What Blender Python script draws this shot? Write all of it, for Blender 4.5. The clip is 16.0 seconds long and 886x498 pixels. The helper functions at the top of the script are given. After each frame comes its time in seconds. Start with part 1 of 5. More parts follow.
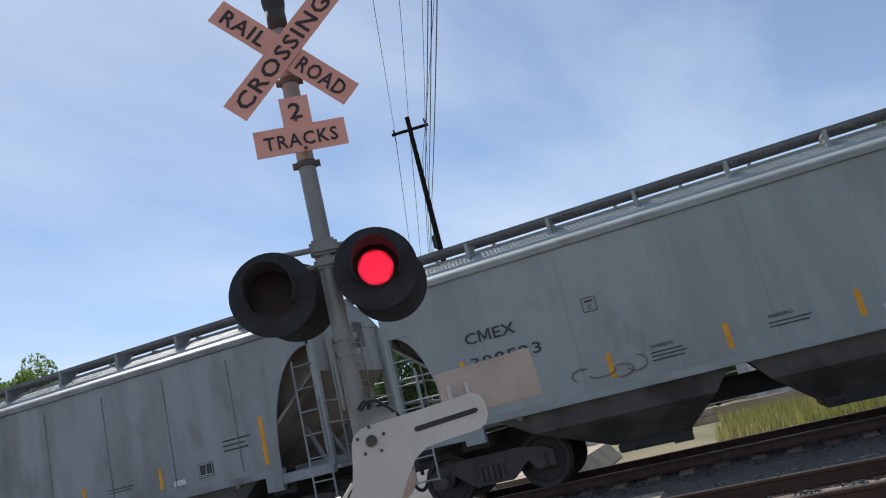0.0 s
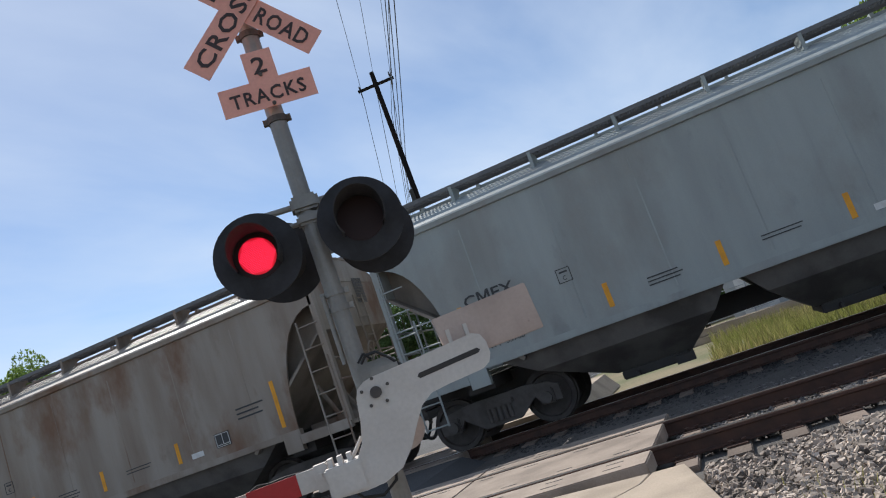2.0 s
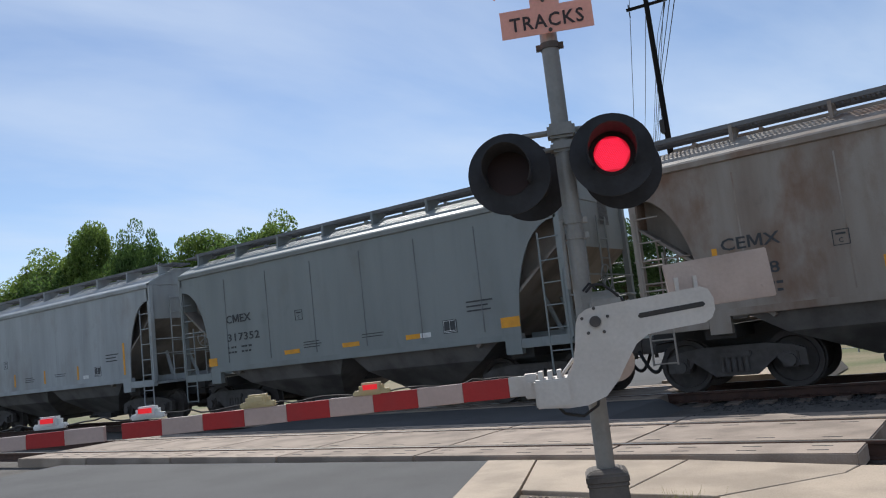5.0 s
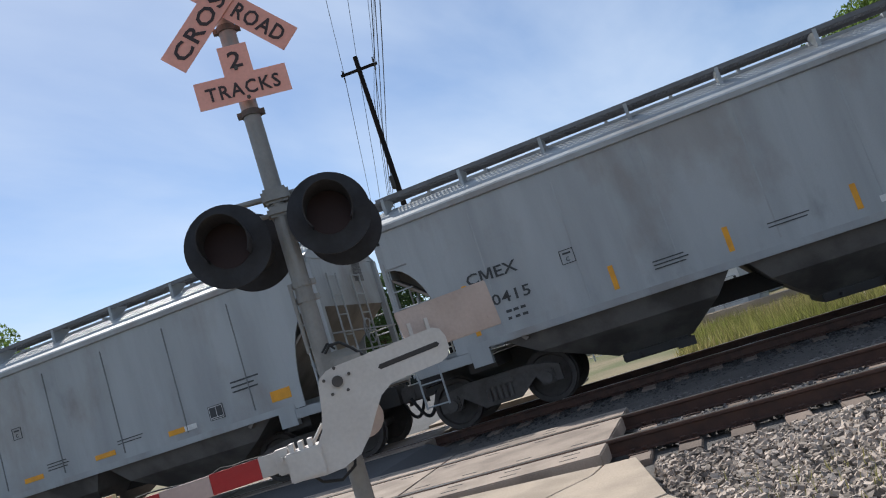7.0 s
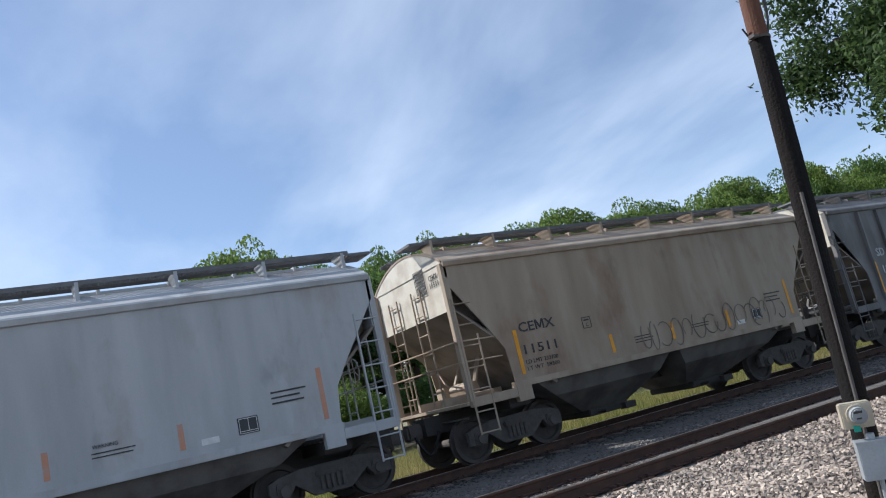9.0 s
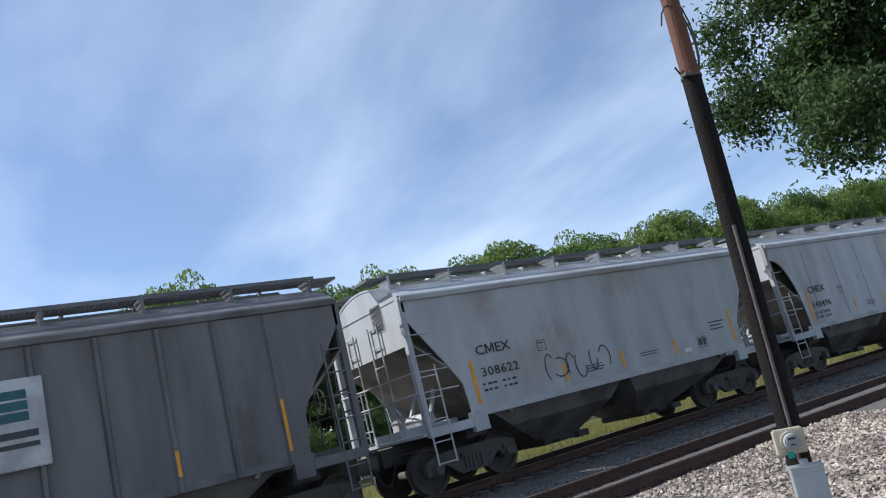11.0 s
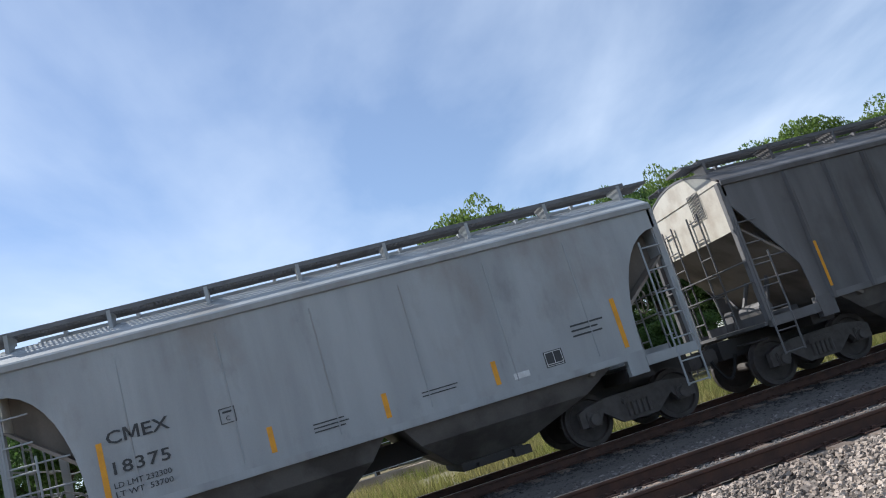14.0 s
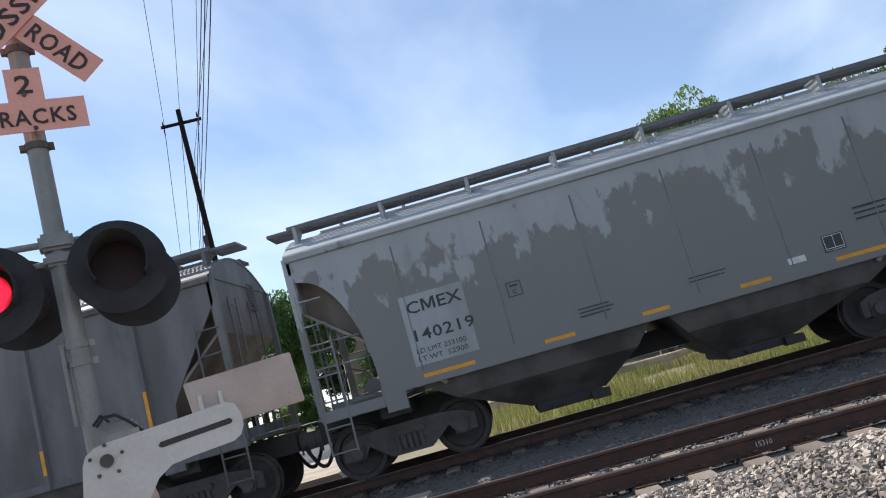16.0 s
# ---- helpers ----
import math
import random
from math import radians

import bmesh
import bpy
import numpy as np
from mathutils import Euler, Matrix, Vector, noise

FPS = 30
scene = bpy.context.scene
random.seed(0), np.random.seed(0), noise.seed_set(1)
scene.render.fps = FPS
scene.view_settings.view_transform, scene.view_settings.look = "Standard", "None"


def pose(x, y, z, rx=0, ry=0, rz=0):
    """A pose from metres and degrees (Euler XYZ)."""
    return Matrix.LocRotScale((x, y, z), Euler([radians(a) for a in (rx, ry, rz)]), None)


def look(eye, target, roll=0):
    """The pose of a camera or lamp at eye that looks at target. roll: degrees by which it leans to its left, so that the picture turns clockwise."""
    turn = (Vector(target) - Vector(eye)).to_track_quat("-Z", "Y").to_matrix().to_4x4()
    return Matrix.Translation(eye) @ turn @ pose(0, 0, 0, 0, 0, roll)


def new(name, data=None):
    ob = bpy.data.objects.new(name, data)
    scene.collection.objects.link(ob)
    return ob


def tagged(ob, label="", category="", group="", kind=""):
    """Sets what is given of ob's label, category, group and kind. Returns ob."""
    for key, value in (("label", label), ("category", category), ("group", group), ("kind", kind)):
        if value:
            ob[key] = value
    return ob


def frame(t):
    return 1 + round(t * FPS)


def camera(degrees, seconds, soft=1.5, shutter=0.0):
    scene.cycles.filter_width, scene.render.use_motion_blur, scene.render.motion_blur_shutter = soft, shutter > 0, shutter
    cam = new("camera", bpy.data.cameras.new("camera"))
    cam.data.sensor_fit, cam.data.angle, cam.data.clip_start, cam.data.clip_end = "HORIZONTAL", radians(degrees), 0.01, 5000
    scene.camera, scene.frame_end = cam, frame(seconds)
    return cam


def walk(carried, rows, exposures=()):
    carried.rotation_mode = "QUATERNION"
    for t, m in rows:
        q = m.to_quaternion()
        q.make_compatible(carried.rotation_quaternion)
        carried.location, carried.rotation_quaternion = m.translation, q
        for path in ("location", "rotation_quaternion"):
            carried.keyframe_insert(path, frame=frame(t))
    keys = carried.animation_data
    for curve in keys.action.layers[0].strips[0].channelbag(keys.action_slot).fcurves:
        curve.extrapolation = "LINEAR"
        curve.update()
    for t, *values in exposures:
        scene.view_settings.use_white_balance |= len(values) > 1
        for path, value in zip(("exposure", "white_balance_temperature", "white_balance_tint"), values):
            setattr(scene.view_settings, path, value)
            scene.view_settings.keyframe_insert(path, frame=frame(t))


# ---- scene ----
cam = camera(58.83, 16.0, soft=1.1, shutter=0.0)
# seconds, place, yaw, pitch, roll
PATH = [
    (0, -0.197, -8.067, 1.298, 20.56, 13.17, 13.33),
    (0.5, -0.173, -8.047, 1.300, 19.49, 14.04, 15.13),
    (1, -0.179, -8.025, 1.293, 18.63, 13.29, 17.57),
    (1.5, -0.232, -7.999, 1.271, 18.67, 11.05, 20.01),
    (2, -0.293, -7.967, 1.267, 20.35, 9.69, 19.47),
    (2.5, -0.328, -7.949, 1.266, 22.66, 9.45, 18.17),
    (3, -0.322, -7.988, 1.260, 25.41, 9.63, 16.47),
    (3.5, -0.284, -8.046, 1.329, 30.12, 11.45, 7.82),
    (4, -0.220, -8.153, 1.377, 33.09, 11.73, 2.88),
    (4.2, -0.197, -8.179, 1.371, 33.39, 10.54, 3.01),
    (6.3, -0.299, -8.321, 1.241, 34.84, 6.87, 14.81),
    (6.5, -0.209, -8.296, 1.254, 32.09, 6.87, 15.93),
    (7, -0.123, -8.121, 1.270, 18.47, 8.11, 17.80),
    (7.5, -0.174, -7.835, 1.290, 4.32, 9.97, 16.42),
    (8, -0.120, -7.850, 1.320, -3.06, 10.58, 14.56),
    (8.5, 0.030, -8.020, 1.330, -15.67, 10.61, 12.86),
    (9, 0.292, -8.123, 1.288, -29.20, 11.12, 13.02),
    (9.5, 0.311, -8.125, 1.284, -32.52, 12.21, 14.41),
    (10, 0.301, -8.134, 1.286, -33.82, 12.81, 13.60),
    (12.5, 0.304, -8.135, 1.254, -31.30, 11.63, 15.44),
    (13, 0.300, -8.128, 1.247, -29.32, 11.68, 15.13),
    (13.5, 0.302, -8.092, 1.250, -21.99, 12.59, 15.06),
    (14, 0.373, -7.956, 1.281, -10.94, 12.01, 16.70),
    (14.5, -0.119, -7.809, 1.281, -3.90, 9.73, 15.26),
    (15, -0.186, -7.773, 1.261, 1.20, 6.19, 12.73),
    (15.5, -0.182, -7.785, 1.260, 2.85, 5.78, 13.57),
    (16, -0.155, -7.830, 1.294, 4.16, 9.26, 15.60),
]
walk(cam, [(t, pose(x, y, z, 90 + pitch, roll, yaw)) for t, x, y, z, yaw, pitch, roll in PATH],
     [(0, 0.08, 6430, 10), (3.0, 0.08, 6400, 10), (4.2, 0.02, 6330, 10), (7.0, 0.12, 6360, 10), (8.0, 0.29, 6380, 10), (9.5, 0.34, 6060, 10),
      (13.0, 0.30, 6020, 10), (14.5, 0.34, 6300, 10), (15.5, 0.52, 6340, 10), (16.0, 0.47, 6360, 10)])

# ---- sky and sun ----
SUN_TO = Vector((-0.76, 0.76, 1.0)).normalized()
world = bpy.data.worlds.new("sky")
scene.world = world
world.use_nodes = True
wn, wl = world.node_tree.nodes, world.node_tree.links
wn.clear()
w_out = wn.new("ShaderNodeOutputWorld")
w_bg = wn.new("ShaderNodeBackground")
w_sky = wn.new("ShaderNodeTexSky")
w_sky.sky_type = "NISHITA"
w_sky.sun_disc = False
w_sky.sun_elevation = math.asin(SUN_TO.z)
w_sky.sun_rotation = math.atan2(SUN_TO.x, SUN_TO.y)
w_sky.air_density, w_sky.dust_density, w_sky.ozone_density = 0.88, 0.12, 3.2
w_bg.inputs["Strength"].default_value = 0.108
# thin cirrus, laid on a flat deck high above
w_tc = wn.new("ShaderNodeTexCoord")
w_sep = wn.new("ShaderNodeSeparateXYZ")
wl.new(w_tc.outputs["Generated"], w_sep.inputs[0])
w_z = wn.new("ShaderNodeMath")
w_z.operation = "MAXIMUM"
w_z.inputs[1].default_value = 0.0
wl.new(w_sep.outputs["Z"], w_z.inputs[0])
w_za = wn.new("ShaderNodeMath")
w_za.operation = "ADD"
w_za.inputs[1].default_value = 0.12
wl.new(w_z.outputs[0], w_za.inputs[0])
w_com = wn.new("ShaderNodeCombineXYZ")
for axis in ("X", "Y"):
    d = wn.new("ShaderNodeMath")
    d.operation = "DIVIDE"
    wl.new(w_sep.outputs[axis], d.inputs[0])
    wl.new(w_za.outputs[0], d.inputs[1])
    wl.new(d.outputs[0], w_com.inputs[axis])
w_map = wn.new("ShaderNodeMapping")
w_map.vector_type = "TEXTURE"
w_map.inputs["Rotation"].default_value = (0, 0, radians(79))
w_map.inputs["Location"].default_value = (1.3, 0.4, 0)
w_map.inputs["Scale"].default_value = (1.75, 0.85, 1)
wl.new(w_com.outputs[0], w_map.inputs[0])
w_n = wn.new("ShaderNodeTexNoise")
w_n.inputs["Scale"].default_value = 1.2
w_n.inputs["Detail"].default_value = 9
w_n.inputs["Roughness"].default_value = 0.52
w_n.inputs["Distortion"].default_value = 0.25
wl.new(w_map.outputs[0], w_n.inputs[0])
w_ramp = wn.new("ShaderNodeValToRGB")
w_ramp.color_ramp.elements[0].position = 0.37
w_ramp.color_ramp.elements[0].color = (0.15, 0.15, 0.15, 1)
w_ramp.color_ramp.elements[1].position = 0.73
w_ramp.color_ramp.elements[1].color = (0.72, 0.72, 0.72, 1)
wl.new(w_n.outputs["Fac"], w_ramp.inputs[0])
w_mix = wn.new("ShaderNodeMix")
w_mix.data_type = "RGBA"
w_mix.inputs["B"].default_value = (6.3, 7.2, 8.5, 1)
wl.new(w_ramp.outputs[0], w_mix.inputs["Factor"])
wl.new(w_sky.outputs[0], w_mix.inputs["A"])
wl.new(w_mix.outputs["Result"], w_bg.inputs["Color"])
wl.new(w_bg.outputs[0], w_out.inputs[0])

sun = new("sun", bpy.data.lights.new("sun", "SUN"))
sun.data.energy, sun.data.angle, sun.data.color = 4.6, radians(0.53), (1.0, 0.955, 0.88)
sun.matrix_world = look(SUN_TO * 50, (0, 0, 0))
scene.view_settings.exposure = 0.0

# ---- materials ----
def mat(name, base, rough=0.7, metal=0.0, other=None, scale=3.0, amount=0.5, grain=40.0, bump=0.15, spec=0.4, streak=(1, 1, 1), random_tint=0.0, island=0.0, fine=0.12, edge=(0.42, 0.62)):
    """A node material: a base colour, a second colour in patches, fine grain, and a bump."""
    m = bpy.data.materials.new(name)
    m.use_nodes = True
    n, l = m.node_tree.nodes, m.node_tree.links
    b = n["Principled BSDF"]
    b.inputs["Roughness"].default_value = rough
    b.inputs["Metallic"].default_value = metal
    b.inputs["Specular IOR Level"].default_value = spec
    other = other or tuple(c * 0.7 for c in base)
    tc = n.new("ShaderNodeTexCoord")
    mp = n.new("ShaderNodeMapping")
    mp.inputs["Scale"].default_value = streak
    l.new(tc.outputs["Object"], mp.inputs[0])
    big = n.new("ShaderNodeTexNoise")
    big.inputs["Scale"].default_value = scale
    big.inputs["Detail"].default_value = 5
    l.new(mp.outputs[0], big.inputs[0])
    ramp = n.new("ShaderNodeMapRange")
    ramp.inputs["From Min"].default_value, ramp.inputs["From Max"].default_value = edge
    ramp.inputs["To Max"].default_value = amount
    l.new(big.outputs["Fac"], ramp.inputs["Value"])
    mix = n.new("ShaderNodeMix")
    mix.data_type = "RGBA"
    mix.inputs["A"].default_value = (*base, 1)
    mix.inputs["B"].default_value = (*other, 1)
    l.new(ramp.outputs[0], mix.inputs["Factor"])
    small = n.new("ShaderNodeTexNoise")
    small.inputs["Scale"].default_value = grain
    small.inputs["Detail"].default_value = 3
    l.new(tc.outputs["Object"], small.inputs[0])
    br = n.new("ShaderNodeMapRange")
    br.inputs["To Min"].default_value, br.inputs["To Max"].default_value = 1 - fine, 1 + fine
    l.new(small.outputs["Fac"], br.inputs["Value"])
    value = br.outputs[0]
    for amount2, node, socket in ((random_tint, "ShaderNodeObjectInfo", "Random"), (island, "ShaderNodeNewGeometry", "Random Per Island")):
        if amount2:
            info = n.new(node)
            r2 = n.new("ShaderNodeMapRange")
            r2.inputs["To Min"].default_value, r2.inputs["To Max"].default_value = 1 - amount2, 1 + amount2
            l.new(info.outputs[socket], r2.inputs["Value"])
            mul = n.new("ShaderNodeMath")
            mul.operation = "MULTIPLY"
            l.new(value, mul.inputs[0])
            l.new(r2.outputs[0], mul.inputs[1])
            value = mul.outputs[0]
    hs = n.new("ShaderNodeHueSaturation")
    l.new(value, hs.inputs["Value"])
    l.new(mix.outputs["Result"], hs.inputs["Color"])
    l.new(hs.outputs[0], b.inputs["Base Color"])
    if bump:
        bp = n.new("ShaderNodeBump")
        bp.inputs["Strength"].default_value = bump
        bp.inputs["Distance"].default_value = 0.02
        l.new(small.outputs["Fac"], bp.inputs["Height"])
        l.new(bp.outputs[0], b.inputs["Normal"])
    return m


def glow(name, colour, strength):
    m = bpy.data.materials.new(name)
    m.use_nodes = True
    b = m.node_tree.nodes["Principled BSDF"]
    b.inputs["Base Color"].default_value = (*[c * 0.5 for c in colour], 1)
    b.inputs["Emission Color"].default_value = (*colour, 1)
    b.inputs["Emission Strength"].default_value = strength
    return m


def car_paint(name, base, dirt, rust, dirt_amount=0.5, rust_amount=0.0, peel=None):
    """Freight-car paint: vertical dirt streaks, rust blotches and, on some cars, a peeling top coat."""
    m = mat(name, base, rough=0.55, other=dirt, scale=1.1, amount=dirt_amount, grain=60, bump=0.04, spec=0.35, streak=(1.6, 1.6, 0.28), fine=0.09, edge=(0.38, 0.70))
    n, l = m.node_tree.nodes, m.node_tree.links
    b = n["Principled BSDF"]
    hs = [x for x in n if x.type == "HUE_SAT"][0]
    tc = [x for x in n if x.type == "TEX_COORD"][0]
    last = hs.outputs[0]
    # each sheet takes its own part of the pattern
    info = n.new("ShaderNodeObjectInfo")
    shift = n.new("ShaderNodeMath")
    shift.operation = "MULTIPLY"
    shift.inputs[1].default_value = 37.0
    l.new(info.outputs["Random"], shift.inputs[0])
    moved = n.new("ShaderNodeVectorMath")
    moved.operation = "ADD"
    l.new(tc.outputs["Object"], moved.inputs[0])
    l.new(shift.outputs[0], moved.inputs[1])
    first = [x for x in n if x.type == "MAPPING"][0]
    l.new(moved.outputs[0], first.inputs[0])
    for colour, amount, scale, edges, stretch in ((dirt, 0.24, 5.0, (0.52, 0.70), (1, 1, 0.05)), (tuple(c * 0.6 for c in dirt), 0.4, 1.9, (0.60, 0.74), (1, 1, 0.45)), (rust, rust_amount, 0.75, (0.52, 0.66), (1, 1, 0.55)), (peel, 0.9 if peel else 0.0, 1.5, (0.50, 0.53), (1, 1, 0.55))):
        if not amount:
            continue
        mp = n.new("ShaderNodeMapping")
        mp.inputs["Scale"].default_value = stretch
        mp.inputs["Location"].default_value = (3.1, 7.7, 1.3)
        l.new(moved.outputs[0], mp.inputs[0])
        tx = n.new("ShaderNodeTexNoise")
        tx.inputs["Scale"].default_value = scale
        tx.inputs["Detail"].default_value = 8
        tx.inputs["Roughness"].default_value = 0.6
        l.new(mp.outputs[0], tx.inputs[0])
        level = tx.outputs["Fac"]
        if peel and colour == peel:
            # the old top coat clings along the roof line and has flaked off below it
            sep = n.new("ShaderNodeSeparateXYZ")
            l.new(tc.outputs["Object"], sep.inputs[0])
            fall = n.new("ShaderNodeMapRange")
            fall.clamp = False
            fall.inputs["From Min"].default_value, fall.inputs["From Max"].default_value = 3.15, 2.35
            fall.inputs["To Min"].default_value, fall.inputs["To Max"].default_value = 0.0, 0.16
            l.new(sep.outputs["Z"], fall.inputs["Value"])
            both = n.new("ShaderNodeMath")
            both.operation = "ADD"
            l.new(level, both.inputs[0])
            l.new(fall.outputs[0], both.inputs[1])
            level = both.outputs[0]
        mr = n.new("ShaderNodeMapRange")
        mr.inputs["From Min"].default_value, mr.inputs["From Max"].default_value = edges
        mr.inputs["To Max"].default_value = amount
        l.new(level, mr.inputs["Value"])
        mx = n.new("ShaderNodeMix")
        mx.data_type = "RGBA"
        mx.inputs["B"].default_value = (*colour, 1)
        l.new(mr.outputs[0], mx.inputs["Factor"])
        l.new(last, mx.inputs["A"])
        last = mx.outputs["Result"]
    l.new(last, b.inputs["Base Color"])
    return m


GREY = car_paint("paint_grey", (0.39, 0.41, 0.42), (0.26, 0.27, 0.275), (0.20, 0.15, 0.11), 0.65, 0.35)
GREY_LIGHT = car_paint("paint_light_grey", (0.46, 0.475, 0.49), (0.31, 0.32, 0.33), (0.27, 0.19, 0.14), 0.65, 0.45)
GREY_GREEN = car_paint("paint_greenish_grey", (0.35, 0.385, 0.38), (0.245, 0.265, 0.262), (0.18, 0.14, 0.11), 0.55, 0.25)
GREY_DIRTY = car_paint("paint_dirty_grey", (0.33, 0.35, 0.36), (0.18, 0.185, 0.19), (0.14, 0.12, 0.11), 0.85, 0.45)
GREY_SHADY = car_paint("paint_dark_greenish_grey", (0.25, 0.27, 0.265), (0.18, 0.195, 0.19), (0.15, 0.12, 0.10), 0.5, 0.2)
TAN = car_paint("paint_tan_grey", (0.41, 0.335, 0.26), (0.27, 0.205, 0.15), (0.20, 0.11, 0.07), 0.75, 0.55)
BROWN = car_paint("paint_rusty_grey", (0.33, 0.29, 0.25), (0.20, 0.15, 0.115), (0.17, 0.085, 0.045), 0.8, 0.85)
DARK = car_paint("paint_dark_grey", (0.185, 0.180, 0.182), (0.095, 0.092, 0.092), (0.06, 0.05, 0.045), 0.85, 0.45)
PEEL = car_paint("paint_peeling_grey", (0.37, 0.385, 0.395), (0.28, 0.29, 0.295), (0.2, 0.13, 0.1), 0.5, 0.0, (0.20, 0.195, 0.186))
SEAM = mat("stained_weld_seam", (0.18, 0.185, 0.19), 0.7, other=(0.24, 0.25, 0.255), scale=1.5, amount=0.8, bump=0)
# pale cream: the sunlight on the cars' left ends, put into the colour
CREAM = mat("sunlit_end_cream", (0.62, 0.58, 0.50), 0.6, other=(0.40, 0.33, 0.26), scale=2, amount=0.6)
GRATING = mat("galvanized_grating", (0.17, 0.17, 0.175), 0.6, 0.3, other=(0.10, 0.10, 0.10), scale=4)
UNDER = mat("black_underframe", (0.050, 0.047, 0.046), 0.75, other=(0.055, 0.045, 0.038), scale=5, bump=0.2)
STEEL_DARK = mat("dark_cast_steel", (0.105, 0.094, 0.088), 0.8, 0.0, other=(0.060, 0.050, 0.044), scale=6)
WHEEL = mat("wheel_steel", (0.070, 0.060, 0.055), 0.7, 0.0, other=(0.040, 0.033, 0.030), scale=8)
ORANGE = mat("reflective_orange", (0.80, 0.36, 0.025), 0.45, other=(0.62, 0.27, 0.03), scale=6, amount=0.5, bump=0)
ORANGE_PALE = mat("faded_orange", (0.55, 0.27, 0.17), 0.6, other=(0.45, 0.30, 0.24), scale=6, amount=0.8, bump=0)
LETTER = mat("black_lettering", (0.055, 0.058, 0.062), 0.6, bump=0)
SPRAY = mat("faded_spray_paint", (0.15, 0.13, 0.115), 0.6, other=(0.26, 0.21, 0.17), scale=2.5, amount=0.9, bump=0)
LETTER_WHITE = mat("faded_white_lettering", (0.52, 0.56, 0.58), 0.6, bump=0)
WHITE = mat("white_paint", (0.72, 0.73, 0.72), 0.5, other=(0.5, 0.49, 0.47), scale=4, amount=0.5)
CHALK = mat("white_chalk", (0.55, 0.53, 0.5), 0.9, bump=0)
PLACARD = mat("weathered_placard", (0.55, 0.56, 0.56), 0.6, other=(0.28, 0.27, 0.26), scale=2.2, amount=0.7, bump=0)
TEAL = mat("teal_panel", (0.03, 0.12, 0.14), 0.5)
HOSE = mat("rubber_hose", (0.02, 0.02, 0.021), 0.6)
RAIL = mat("rusty_rail", (0.090, 0.047, 0.034), 0.8, 0.1, other=(0.042, 0.028, 0.024), scale=6, bump=0.2)
RAILHEAD = mat("polished_railhead", (0.42, 0.40, 0.38), 0.28, 0.9, other=(0.3, 0.27, 0.25), scale=5, bump=0)
TIE = mat("weathered_tie", (0.20, 0.155, 0.125), 0.9, other=(0.12, 0.09, 0.075), scale=3, streak=(1, 1, 1), grain=30, bump=0.5, random_tint=0.25)
STONE = mat("ballast_stone", (0.36, 0.30, 0.25), 0.9, other=(0.19, 0.155, 0.13), scale=1.2, amount=0.8, grain=90, island=0.7)
STONE_GREY = mat("grey_ballast_stone", (0.19, 0.172, 0.16), 0.9, other=(0.11, 0.098, 0.09), scale=1.2, amount=0.8, grain=90, island=0.65)
# oily stones, with the train's shadow deepened in their colour
STONE_OILY_SHADED = mat("oily_shaded_stone", (0.060, 0.056, 0.054), 0.75, other=(0.030, 0.028, 0.027), scale=1.2, amount=0.8, grain=90, island=0.5)
# grime on the hoppers, plus the shade below the sill put into the colour
BAY = mat("grimy_shaded_hopper_paint", (0.17, 0.158, 0.148), 0.75, other=(0.085, 0.077, 0.072), scale=1.4, amount=0.9, grain=30, bump=0.1)
GRIME = mat("cement_dusted_slope_sheet", (0.27, 0.235, 0.20), 0.85, other=(0.15, 0.125, 0.105), scale=1.3, amount=0.9, grain=30, bump=0.1, streak=(1, 1, 0.5))
BALLAST = mat("ballast_bed", (0.125, 0.115, 0.105), 0.95, other=(0.07, 0.064, 0.06), scale=2, grain=45, bump=1.0, fine=0.55)
ASPHALT = mat("worn_asphalt", (0.085, 0.085, 0.087), 0.9, other=(0.05, 0.05, 0.052), scale=0.7, grain=160, bump=0.3, fine=0.3)
CONCRETE = mat("sidewalk_concrete", (0.45, 0.365, 0.28), 0.9, other=(0.29, 0.235, 0.18), scale=1.4, amount=0.7, grain=70, bump=0.3, random_tint=0.07, fine=0.22)
PANEL = mat("crossing_panel_concrete", (0.36, 0.29, 0.235), 0.9, other=(0.20, 0.16, 0.13), scale=1.6, amount=0.7, grain=60, bump=0.3, random_tint=0.10, fine=0.22)
DIRT = mat("dry_dirt", (0.17, 0.135, 0.10), 0.95, other=(0.10, 0.08, 0.06), scale=3, grain=50, bump=1.0, fine=0.45)
GROUND = mat("dry_grass_ground", (0.23, 0.19, 0.115), 0.95, other=(0.11, 0.125, 0.05), scale=0.25, amount=0.9, grain=14, bump=0.8, fine=0.4)
GRASS = mat("grass_blades", (0.20, 0.215, 0.06), 0.8, other=(0.33, 0.28, 0.13), scale=0.35, amount=0.9, grain=8, bump=0, island=0.35)
LEAF = mat("leaves", (0.11, 0.185, 0.048), 0.6, other=(0.055, 0.105, 0.028), scale=0.6, amount=0.8, grain=4, bump=0, island=0.4)
LEAF_LIGHT = mat("leaves_light", (0.17, 0.245, 0.055), 0.6, other=(0.10, 0.165, 0.04), scale=0.5, amount=0.8, grain=4, bump=0, island=0.4)
LEAF_DARK = mat("leaves_dark", (0.078, 0.13, 0.042), 0.55, other=(0.04, 0.07, 0.026), scale=0.8, amount=0.8, grain=4, bump=0, island=0.4)
